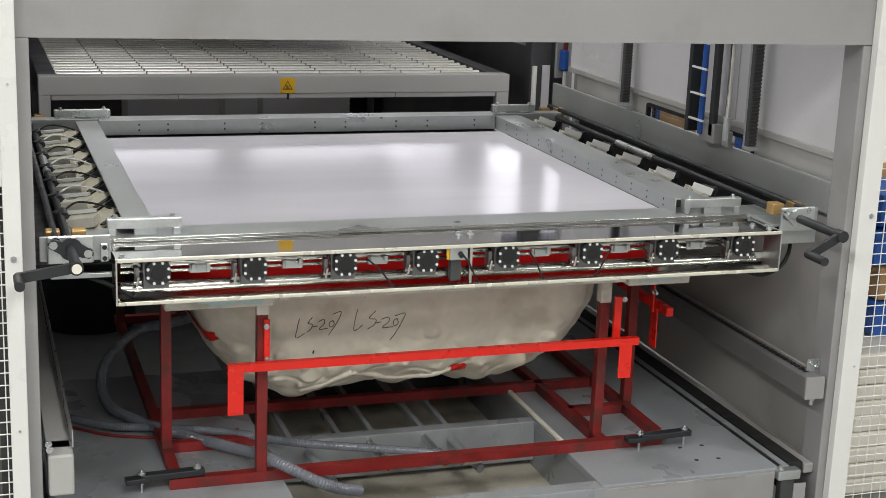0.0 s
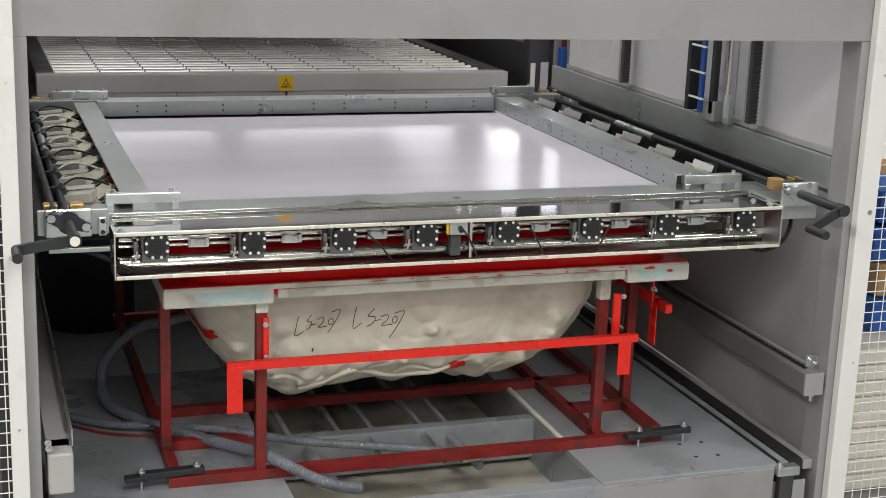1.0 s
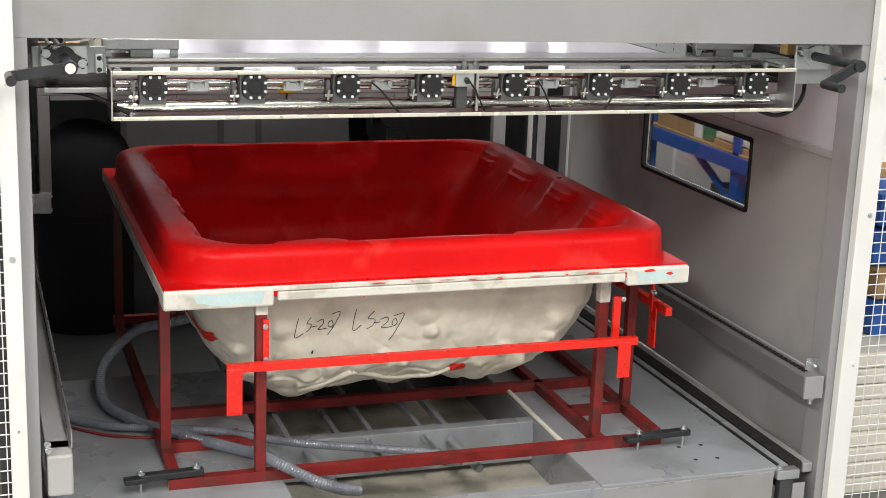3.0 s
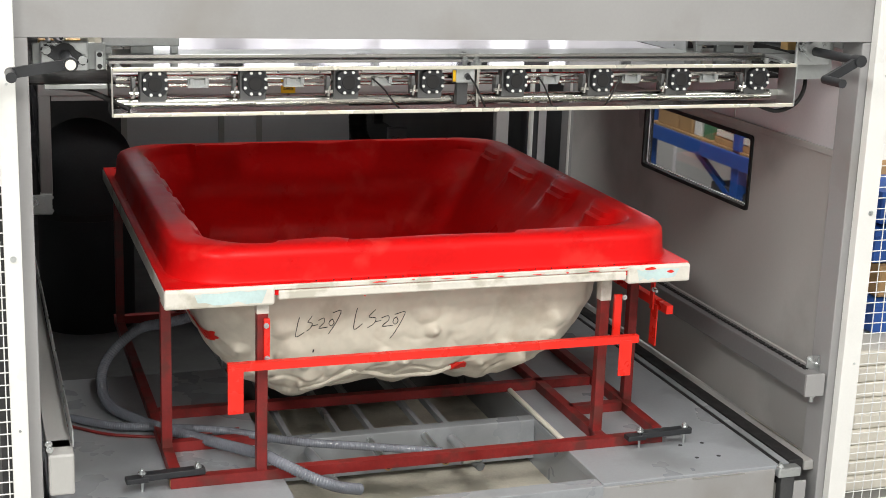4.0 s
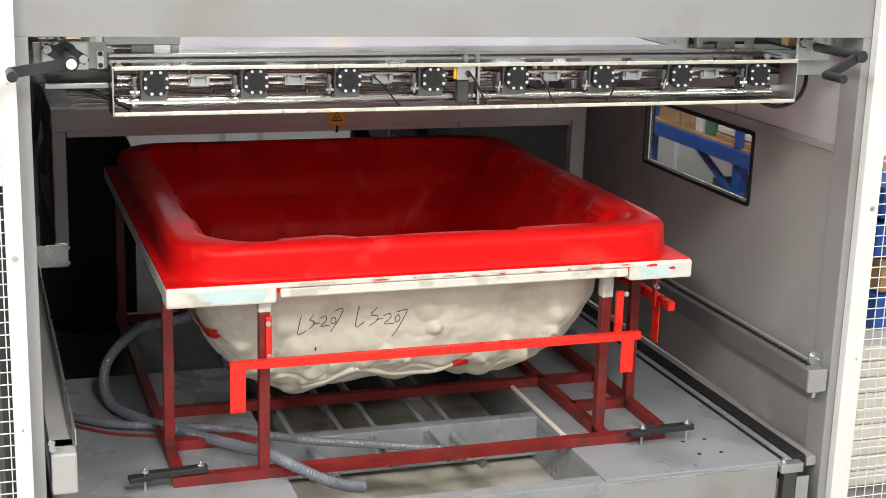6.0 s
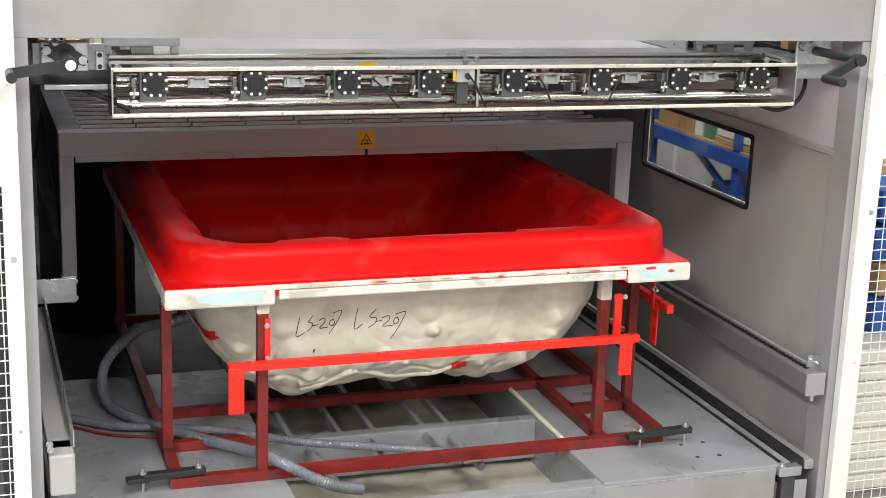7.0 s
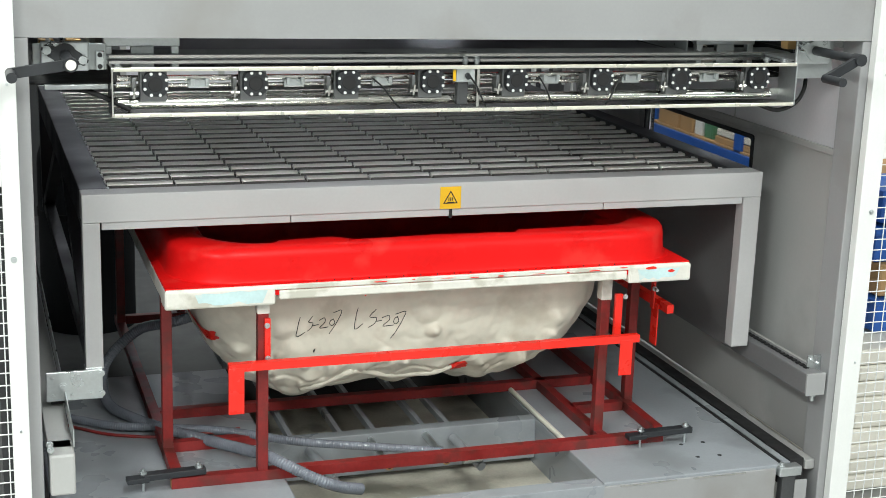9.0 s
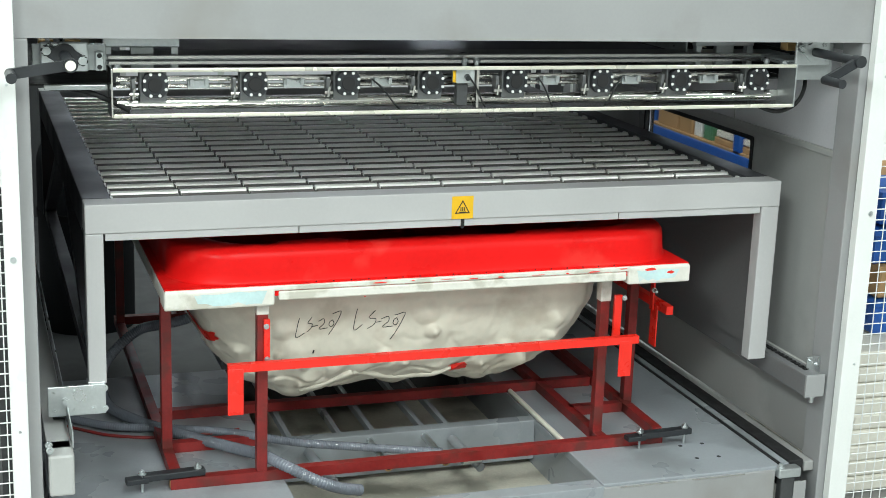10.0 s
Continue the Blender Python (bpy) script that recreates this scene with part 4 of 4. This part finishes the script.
def finger(x, y, s):
    if s > 0:
        f = part("finger_clamp", bar(bmesh.new(), (x - 0.01, y, 1.418), (x + 0.085, y - 0.03, 1.432), 0.085, 0.034), M_LIP, clamp, "bright finger clamp block")
        part("finger_cover", bar(bmesh.new(), (x - 0.012, y + 0.040, 1.444), (x + 0.088, y + 0.008, 1.458), 0.016, 0.012), M_WHITE, f, "white air tube on the clamp")
        part("finger_plate", bar(bmesh.new(), (x + 0.055, y - 0.03, 1.402), (x + 0.165, y + 0.10, 1.440), 0.095, 0.005), M_OLIVE, f, "dull olive plate")
        bolt(f, (x + 0.075, y - 0.025, 1.414), (0, 0, 1), 0.008, 0.008)
        part("finger_slot", bar(bmesh.new(), (x + 0.10, y - 0.045, 1.416), (x + 0.175, y + 0.035, 1.442), 0.016, 0.004), M_RUBBER, f)
    else:
        f = part("finger_clamp", bar(bmesh.new(), (x, y, 1.425), (x - 0.085, y + 0.015, 1.455), 0.07, 0.022), M_LIP, clamp, "bright finger clamp block")
        part("finger_cover", bar(bmesh.new(), (x + 0.005, y - 0.038, 1.445), (x - 0.08, y - 0.025, 1.475), 0.006, 0.03), M_WHITE, f)
        part("finger_plate", bar(bmesh.new(), (x - 0.03, y + 0.075, 1.395), (x - 0.15, y + 0.09, 1.44), 0.10, 0.004), M_OLIVE, f, "dull olive plate")
        cable(f, [(x + 0.03, y + 0.05, 1.45), (x - 0.04, y + 0.06, 1.44), (x - 0.12, y + 0.09, 1.45)], 0.0035, "air_hose")
    part("finger_pin", rod(bmesh.new(), (x - 0.025 * s, y - 0.02, 1.445), (x - 0.025 * s, y + 0.07, 1.445), 0.014, 10), M_BLACK, f)
    part("finger_cylinder", rod(bmesh.new(), (x - 0.05 * s, y + 0.03, 1.455), (x - 0.02 * s, y + 0.03, 1.33), 0.018, 10), M_BLACK, f)


for k in range(7):
    fy = 0.56 + 0.285 * k
    finger(-1.32, fy, 1)
    cable(clamp, [(-1.34, fy + 0.09, 1.445), (-1.29, fy + 0.13, 1.462), (-1.22, fy + 0.12, 1.455), (-1.17, fy + 0.10, 1.44)], 0.004, mat=M_WHITE if k % 2 else M_RUBBER)
for k in range(6):
    finger(1.26, 0.62 + 0.34 * k, -1)
# Black sheets standing for the shade in the hollows beside the side members.
part("side_hollow_shade", B(-1.47, -1.17, 0.40, 2.45, 1.30, 1.306, 0), M_RUBBER, clamp)
part("side_hollow_shade", B(1.15, 1.47, 0.40, 2.45, 1.30, 1.306, 0), M_RUBBER, clamp)
part("hollow_shade_edge", B(1.475, 1.485, 0.40, 2.45, 1.306, 1.45, 0), M_RUBBER, clamp)

# toothed racks, cable chain and cylinder standing on the carriage


def rack(x, y):
    bm = box(bmesh.new(), x - 0.02, x + 0.02, y - 0.014, y + 0.014, 1.60, 2.75, 0.002)
    for k in range(70):
        z = 1.62 + k * 0.016
        box(bm, x - 0.018, x + 0.018, y - 0.022, y - 0.014, z, z + 0.008)
    r = part("toothed_rack", bm, M_DARK, clamp, "dark steel toothed rack")
    part("rack_foot", B(x - 0.022, x + 0.022, y - 0.03, y + 0.03, 1.592, 1.61, 0.003), M_ZINC, r)
    part("rack_bar", B(x - 0.02, x + 0.02, y + 0.014, y + 0.03, 1.60, 2.75, 0.002), M_GALV, r)


rack(1.505, 1.97), rack(1.505, 0.72)
chain = part("cable_chain", B(1.475, 1.50, 1.00, 1.04, 1.60, 2.7, 0.004), M_BLACK, clamp, "black cable chain")
part("chain_side", B(1.44, 1.50, 1.17, 1.20, 1.60, 2.7, 0.004), M_BLACK, chain)
for k in range(9):
    part("chain_link", B(1.442, 1.452, 1.04, 1.17, 1.66 + k * 0.115, 1.668 + k * 0.115, 0), M_WHITE, chain)
part("blue_cable", rod(bmesh.new(), (1.47, 1.10, 1.6), (1.47, 1.10, 2.7), 0.014), M_BLUE, chain, "blue cable", True)
part("chain_foot", B(1.475, 1.521, 0.98, 1.12, 1.572, 1.66, 0.003), M_GREY, chain)
cyl = part("lift_rod", rod(bmesh.new(), (1.50, 0.92, 1.60), (1.50, 0.92, 2.75), 0.012, 12), M_STEEL, clamp, "slim steel lift rod", True)
part("rod_end", rod(bmesh.new(), (1.50, 0.92, 1.60), (1.50, 0.92, 1.70), 0.017, 12), M_ZINC, cyl)
part("rod_bracket", B(1.495, 1.521, 0.895, 0.945, 1.572, 1.64, 0.003), M_ZINC, cyl)

# ---- sheet ----
sheet = part("plastic_sheet", B(-1.052, 0.998, 0.496, 2.458, 1.388, 1.398, 0.001), M_SHEET)
tagged(sheet, "white glossy plastic sheet held in the clamp frame", "plastic sheet")

# ---- lower oven (built at its foremost place) ----
oven = thing("lower_oven", "grey steel heating oven carriage with rows of emitter bars", "oven")
OX0, OX1, OY, OD, OZ = -1.296, 1.405, 0.278, 2.72, 1.543
part("oven_front", B(OX0, OX1, OY, OY + 0.10, 1.440, OZ, 0.004), M_OVEN, oven)
# Sides, braces and rear legs near-black against the grey front: shade in the colour.
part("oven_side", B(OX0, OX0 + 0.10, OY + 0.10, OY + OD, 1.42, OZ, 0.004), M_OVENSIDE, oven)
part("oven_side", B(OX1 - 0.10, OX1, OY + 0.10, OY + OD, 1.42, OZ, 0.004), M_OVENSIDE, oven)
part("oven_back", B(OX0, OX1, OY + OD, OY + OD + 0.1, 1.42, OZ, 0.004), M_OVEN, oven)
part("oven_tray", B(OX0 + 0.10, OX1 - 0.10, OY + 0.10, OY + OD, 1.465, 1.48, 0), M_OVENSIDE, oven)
for a, b in ((-1.228, -0.552), (-0.549, 0.062), (0.075, 0.702), (0.705, 1.322)):
    part("front_lip", B(a, b, OY + 0.006, OY + 0.03, 1.413, 1.440, 0.002), M_OVEN, oven)
part("leg", B(OX0, OX0 + 0.062, OY + 0.002, OY + 0.062, 0.90, 1.440, 0.004), M_OVEN, oven)
part("leg", B(OX1 - 0.078, OX1, OY + 0.002, OY + 0.062, 0.80, 1.440, 0.004), M_OVEN, oven)
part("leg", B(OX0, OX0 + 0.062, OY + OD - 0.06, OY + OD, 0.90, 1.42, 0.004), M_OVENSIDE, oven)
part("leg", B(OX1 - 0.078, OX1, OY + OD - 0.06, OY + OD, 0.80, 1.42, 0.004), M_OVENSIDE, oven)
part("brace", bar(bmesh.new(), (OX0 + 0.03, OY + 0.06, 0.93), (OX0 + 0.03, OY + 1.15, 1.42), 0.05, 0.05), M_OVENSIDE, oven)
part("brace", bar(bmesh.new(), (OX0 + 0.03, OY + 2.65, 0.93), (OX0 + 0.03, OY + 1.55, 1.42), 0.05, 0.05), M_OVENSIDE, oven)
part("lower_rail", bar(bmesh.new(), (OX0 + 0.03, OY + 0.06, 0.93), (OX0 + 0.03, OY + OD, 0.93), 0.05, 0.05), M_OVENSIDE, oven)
part("side_shield", B(OX1 - 0.012, OX1 - 0.004, OY + 0.06, OY + OD, 0.82, 1.42, 0), M_RAIL, oven)
shoe = part("roller_plate", B(-1.438, -1.240, OY - 0.014, OY - 0.002, 0.795, 0.905, 0.003), M_ZINC, oven, "zinc roller carriage plate")
part("roller_step", B(-1.300, -1.240, OY - 0.002, OY + 0.05, 0.79, 0.91, 0.003), M_ZINC, shoe)
for bx, bz, r in ((-1.415, 0.882, 0.005), (-1.415, 0.815, 0.005), (-1.348, 0.885, 0.005), (-1.348, 0.815, 0.005), (-1.283, 0.89, 0.008), (-1.244, 0.89, 0.008), (-1.283, 0.815, 0.008), (-1.244, 0.815, 0.008), (-1.38, 0.848, 0.011)):
    bolt(shoe, (bx, OY - 0.014, bz), (0, -1, 0), r, 0.008)
part("roller", rod(bmesh.new(), (-1.42, OY + 0.05, 0.79), (-1.37, OY + 0.05, 0.79), 0.025, 14), M_BLACK, shoe)
sign = part("warning_sign", B(0.022, 0.105, OY - 0.0025, OY - 0.0003, 1.443, 1.528, 0), M_YELLOW, oven, "yellow hot-surface warning sign")
tri = bmesh.new()
tc = (0.0635, 1.480)
outer = [(tc[0] + 0.034 * math.cos(radians(a)), tc[1] + 0.034 * math.sin(radians(a))) for a in (90, 210, 330)]
inn = [(tc[0] + 0.026 * math.cos(radians(a)), tc[1] + 0.026 * math.sin(radians(a))) for a in (90, 210, 330)]
part("sign_triangle", loft([[(px, y, pz) for px, pz in q] for q, y in ((inn, OY - 0.003), (outer, OY - 0.003), (outer, OY - 0.0024))]), M_INK, sign)
for d in (-0.007, 0.0, 0.007):
    part("sign_wave", B(tc[0] + d - 0.0018, tc[0] + d + 0.0018, OY - 0.0035, OY - 0.0026, 1.473, 1.487, 0), M_INK, sign)
part("sign_base", B(tc[0] - 0.013, tc[0] + 0.013, OY - 0.0035, OY - 0.0026, 1.467, 1.470, 0), M_INK, sign)
part("centre_gap", B(0.063, 0.073, OY + 0.004, OY + 0.03, 1.405, 1.442, 0), M_RUBBER, oven)

# emitters: rows of ten bars
EW, EP, ER = 0.2455, 0.1185, 21
prof = [(-0.046, 0.0), (-0.046, 0.011), (-0.03, 0.0095), (0.0, 0.0085), (0.03, 0.0095), (0.046, 0.0125), (0.050, 0.0125), (0.050, 0.0)]
lipp = [(-0.044 + 0.012 * math.cos(a), 0.008 + 0.014 * math.sin(a)) for a in (math.pi * (1.1 - 1.15 * q / 9) for q in range(10))]
ends = (0.003, EW - 0.004)
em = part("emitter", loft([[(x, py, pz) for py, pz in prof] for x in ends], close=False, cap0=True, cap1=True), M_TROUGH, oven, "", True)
# Lip colour far paler than the trough, drawing each bar's bright line.
lip = part("front_lip", loft([[(x, py, pz) for py, pz in lipp] for x in ends], close=False, cap0=True, cap1=True), M_EMITTER, em, "rolled front lip, paler than its trough", True)
em.location = (OX0 + 0.108, OY + 0.165, 1.515)
for j in range(ER):
    for i in range(10):
        if i or j:
            e = again("emitter", em, oven, pose(OX0 + 0.108 + i * (EW + 0.0035), OY + 0.165 + j * EP, 1.515 + 0.0006 * math.sin(i * 3 + j * 5), 0.3 * math.sin(i * 5 + j * 3), 0.0, 0.06 * math.sin(i * 7 + j * 11)))
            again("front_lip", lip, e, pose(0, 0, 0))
for i in range(9):
    x = OX0 + 0.108 + (i + 1) * (EW + 0.0035) - 0.0035
    part("emitter_rail", B(x - 0.009, x + 0.011, OY + 0.11, OY + OD - 0.02, 1.485, 1.505, 0), M_DARK, oven)
# ceramic end beads of the emitter rows
bead = part("ceramic_bead", rod(bmesh.new(), (0, 0, 0), (0, 0, 0.012), 0.010, 10), M_WHITE, oven, "", True)
bead.location = (OX0 + 0.102, OY + 0.165, 1.521)
for j in range(ER):
    for x in (OX0 + 0.102, OX0 + 0.106 + 10 * (EW + 0.0035)):
        if j or x > 0:
            again("ceramic_bead", bead, oven, pose(x, OY + 0.165 + j * EP, 1.521))

# ---- upper oven, rolls above the sheet level with the lower one ----
upper = thing("upper_oven", "grey upper heating oven carriage hung above the sheet", "oven")
UZ = 2.162
part("oven_front", B(OX0, OX1, OY, OY + 0.10, UZ, UZ + 0.11, 0.004), M_OVEN, upper)
# Upper box shaded the same way, near-black behind its grey front.
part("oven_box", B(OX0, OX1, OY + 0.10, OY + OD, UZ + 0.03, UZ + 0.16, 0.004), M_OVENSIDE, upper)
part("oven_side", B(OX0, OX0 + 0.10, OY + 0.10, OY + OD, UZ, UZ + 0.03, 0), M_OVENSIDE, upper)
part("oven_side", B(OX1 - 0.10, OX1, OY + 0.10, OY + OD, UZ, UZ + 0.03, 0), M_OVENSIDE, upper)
part("warning_sign", B(0.022, 0.105, OY - 0.0025, OY - 0.0003, UZ + 0.004, UZ + 0.082, 0), M_YELLOW, upper, "yellow hot-surface warning sign")
hot = part("emitter", B(0, 0.235, 0, 0.095, -0.012, 0.0, 0), M_TROUGH, upper)
hot.location = (OX0 + 0.112, OY + 0.12, UZ + 0.028)
for j in range(21):
    for i in range(10):
        if i or j:
            again("emitter", hot, upper, pose(OX0 + 0.112 + i * 0.249, OY + 0.12 + j * 0.1185, UZ + 0.028))
for s in (-1, 1):
    for y in (OY + 0.2, OY + OD - 0.3):
        part("hanger", B(1.27 * s - 0.02, 1.27 * s + 0.02, y, y + 0.08, UZ + 0.161, 2.949, 0.003), M_GALV, upper)

# ---- gates ----


def gate(x_in, s):
    g = thing("mesh_gate", "white steel gate with wire mesh infill", "gate", "safety gates")
    w = 0.054 if s < 0 else 0.080
    x0, x1 = (x_in - w, x_in) if s < 0 else (x_in, x_in + w)
    st = part("gate_post", B(x0, x1, -0.045, -0.005, 0.05, 3.0, 0.003), M_WHITE, g)
    xm = (x0 + x1) / 2
    for z in (1.447 if s < 0 else 1.475, 2.0, 0.87):
        bolt(st, (xm + (0.012 if s > 0 else 0), -0.045, z), (0, -1, 0), 0.007 if z < 1.6 and z > 1 else 0.003, 0.006)
    far = x0 - 0.5 if s < 0 else x1 + 0.5
    a, b = (far, x0) if s < 0 else (x1, far)
    part("gate_rail", B(a, b, -0.042, -0.008, 1.68, 1.74, 0.003), M_WHITE, g)
    part("gate_panel", B(a, b, -0.03, -0.02, 1.74, 3.0, 0), M_WHITE, g)
    mesh = bmesh.new()
    z = 0.1
    while z < 1.68:
        rod(mesh, (a, -0.025, z), (b, -0.025, z), 0.0022, 6)
        z += 0.042
    k = 0
    while k * 0.042 < 0.5:
        x = (x0 - 0.012 - k * 0.042) if s < 0 else (x1 + 0.012 + k * 0.042)
        rod(mesh, (x, -0.021, 0.1), (x, -0.021, 1.7), 0.0022, 6)
        k += 1
    part("wire_mesh", mesh, M_WHITE, g, "white welded wire mesh")
    return g


gate(-1.515, -1), gate(1.552, 1)

# ---- outside ----
tank = thing("black_tank", "black domed pressure tank behind the mould", "tank")
loops = []
for k in range(10):
    a = k / 9 * math.pi / 2
    loops.append([(-1.02 + 0.27 * math.cos(a) * math.cos(b), 3.75 + 0.27 * math.cos(a) * math.sin(b), 1.02 + 0.25 * math.sin(a)) for b in (2 * math.pi * q / 40 for q in range(40))] if k < 9 else
                 [(-1.02 + 0.004 * math.cos(b), 3.75 + 0.004 * math.sin(b), 1.27) for b in (2 * math.pi * q / 40 for q in range(40))])
loops.insert(0, [(p[0], p[1], 0.06) for p in loops[0]])
part("tank_body", loft(loops, cap0=True, cap1=True), M_TANK, tank, "", "all")
part("tank_band", loft([[(-1.02 + r * math.cos(b), 3.75 + r * math.sin(b), z) for b in (2 * math.pi * q / 40 for q in range(40))] for r, z in ((0.271, 0.72), (0.276, 0.722), (0.276, 0.758), (0.271, 0.76))]), M_RUBBER, tank)

shelf = thing("pallet_rack", "blue steel pallet rack outside the machine", "rack")
for x, y in ((3.0, 3.33), (3.0, 4.60), (4.0, 3.33), (4.0, 4.60), (3.0, 2.5), (4.0, 2.5)):
    part("rack_upright", B(x, x + 0.07, y, y + 0.09, 0, 1.5, 0.003), M_BLUE, shelf)
for z in (0.95, 0.3):
    for x in (2.99, 4.01):
        part("rack_beam", B(x - 0.01, x + 0.05, 2.5, 4.7, z - 0.01, z + 0.085, 0.003), M_BLUE, shelf)
part("rack_brace", bar(bmesh.new(), (3.06, 4.05, 0.96), (3.06, 3.45, 0.70), 0.03, 0.04), M_BLUE, shelf)
part("rack_board", B(3.0, 4.1, 2.5, 4.7, 1.036, 1.05, 0), M_CARD, shelf)
part("rack_board", B(3.0, 4.1, 2.5, 4.7, 0.386, 0.40, 0), M_CARD, shelf)


def carton(name, label, cat, q, mat, tape=True):
    e = thing(name, label, cat, "goods on the rack")
    part("body", B(*q, 0.006), mat, e)
    if tape:
        part("tape", B(q[0] - 0.002, q[0] - 0.0005, q[2] + 0.02, q[3] - 0.02, (q[4] + q[5]) / 2 - 0.015, (q[4] + q[5]) / 2 + 0.015, 0), M_CREAM, e, "pale packing tape")


carton("cardboard_box", "brown cardboard box on the blue rack", "box", (3.02, 3.4, 4.22, 4.52, 1.05, 1.40), M_CARD)
carton("cardboard_box", "brown cardboard box on the blue rack", "box", (3.02, 3.4, 4.02, 4.20, 1.05, 1.33), M_CARD)
carton("plastic_canister", "white plastic canister on the blue rack", "canister", (3.03, 3.25, 3.90, 4.0, 1.05, 1.28), M_WHITE, False)
carton("plastic_crate", "green plastic crate on the blue rack", "crate", (3.03, 3.3, 3.76, 3.87, 1.05, 1.25), M_GREEN, False)
for k in range(4):
    carton("wooden_board", "flat wooden board stacked on the blue rack", "board", (3.02, 3.5, 3.05 + 0.03 * k, 3.70 - 0.02 * k, 1.05 + 0.05 * k, 1.092 + 0.05 * k), (M_CARD, M_CREAM)[k % 2], False)
carton("dark_bale", "grey bale lying below the rack beam", "bale", (3.05, 3.6, 3.05, 3.75, 0.40, 0.78), M_DARK, False)
carton("cardboard_box", "brown cardboard box on the blue rack", "box", (3.02, 3.5, 2.6, 3.0, 1.05, 1.3), M_CARD)
for x, y, z, m, nm in ((2.25, 0.75, 0.70, M_BLUE, "blue_bin"), (2.55, 0.80, 0.70, M_DARK, "black_bin"), (2.28, 0.78, 0.86, M_CARD, "cardboard_box"), (2.5, 0.85, 0.88, M_BLUE, "blue_bin"),
                       (2.25, 0.8, 1.02, M_BLUE, "blue_bin"), (2.52, 0.82, 1.05, M_DARK, "black_bin"), (2.3, 0.85, 1.19, M_BLUE, "blue_bin")):
    e = thing(nm, {"blue_bin": "blue plastic bin piled on cream trays", "black_bin": "black plastic bin piled on cream trays", "cardboard_box": "brown cardboard box piled on cream trays"}[nm], "bin", "pile of bins")
    part("body", B(x, x + 0.26, y, y + 0.36, z, z + 0.15, 0.012), m, e)
    part("rim", B(x - 0.008, x + 0.268, y - 0.008, y + 0.368, z + 0.13, z + 0.155, 0.004), m, e)

stack = thing("tub_stack", "stack of cream vacuum-formed plastic trays", "stack")
for k in range(9):
    z = 0.02 + 0.075 * k
    j = 0.012 * math.sin(k * 2.1)
    part("tray", B(2.05 + j, 2.95 + j, 0.55, 1.45, z, z + 0.072, 0.010), M_CREAM, stack)

# Backdrop added to hide the too bright hall behind the side window.
locker = thing("backdrop_box", "grey-green backdrop box added behind the rack", "cover")
part("backdrop_body", B(4.4, 5.4, 1.5, 8.0, 0.0, 1.7, 0.01), M_WALL, locker)
for k in range(5):
    part("backdrop_rib", B(4.385, 4.4, 1.6 + 1.3 * k, 1.64 + 1.3 * k, 0.05, 1.65, 0.002), M_PANEL, locker)
part("leaning_pipe", rod(bmesh.new(), (4.0, 4.5, 0.1), (4.25, 5.1, 1.3), 0.02, 8), M_WHITE, locker, "white pipe leaning on the backdrop", True)
part("leaning_pipe", rod(bmesh.new(), (4.0, 5.1, 0.1), (4.25, 4.6, 1.3), 0.015, 8), M_WHITE, locker, "white pipe leaning on the backdrop", True)

# ---- cables and valves behind the mould ----
loom = thing("cable_loom", "black corrugated cable conduit at the rear of the machine", "cable")
part("conduit", tube([(1.30, 5.15, 0.2), (1.08, 5.12, 0.72), (0.985, 5.1, 0.88), (0.965, 5.1, 1.0), (0.96, 5.1, 1.35)], 0.062, 12, 8, ribs=0.003, pitch=0.03), M_RUBBER, loom, "", "all")
part("conduit_bracket", B(1.18, 1.32, 5.05, 5.10, 0.06, 0.95, 0.004), M_GUN, loom)
gauge = thing("air_valve", "blue air valve with hose on the rear column", "valve")
part("valve_body", B(1.70, 1.76, 3.24, 3.30, 1.60, 1.72, 0.008), M_BLUE, gauge)
part("valve_knob", rod(bmesh.new(), (1.73, 3.27, 1.72), (1.73, 3.27, 1.77), 0.018, 12), M_RUST, gauge)
part("valve_stem", rod(bmesh.new(), (1.73, 3.27, 1.50), (1.73, 3.27, 1.60), 0.012, 10), M_WHITE, gauge)
part("valve_plate", B(1.68, 1.78, 3.30, 3.32, 1.55, 1.78, 0.003), M_GREY, gauge)


def motions():
    lift = ((0.0, 0.0), (0.3, 0.001), (0.5, 0.006), (1.0, 0.084), (1.5, 0.235), (2.0, 0.410), (2.5, 0.556), (2.7, 0.594), (3.0, 0.625), (3.4, 0.634), (10.0, 0.634))
    for ob in (clamp, sheet):
        walk(ob, [(t, pose(0, 0, z)) for t, z in lift])
    # the guide rails run very slightly outwards and upwards towards the rear
    run = ((0.0, 3.08), (3.8, 3.08), (4.0, 3.04), (4.5, 2.77), (5.0, 2.485), (5.5, 2.205), (6.0, 1.935), (6.8, 1.484), (7.0, 1.365), (7.5, 1.072), (8.0, 0.772), (8.5, 0.474), (9.0, 0.147), (9.5, 0.073), (10.0, 0.0))
    walk(oven, [(t, pose(0.003 * y, y, 0.007 * y)) for t, y in run])
    walk(upper, [(t, pose(0.003 * y, y, 0)) for t, y in run])


motions()
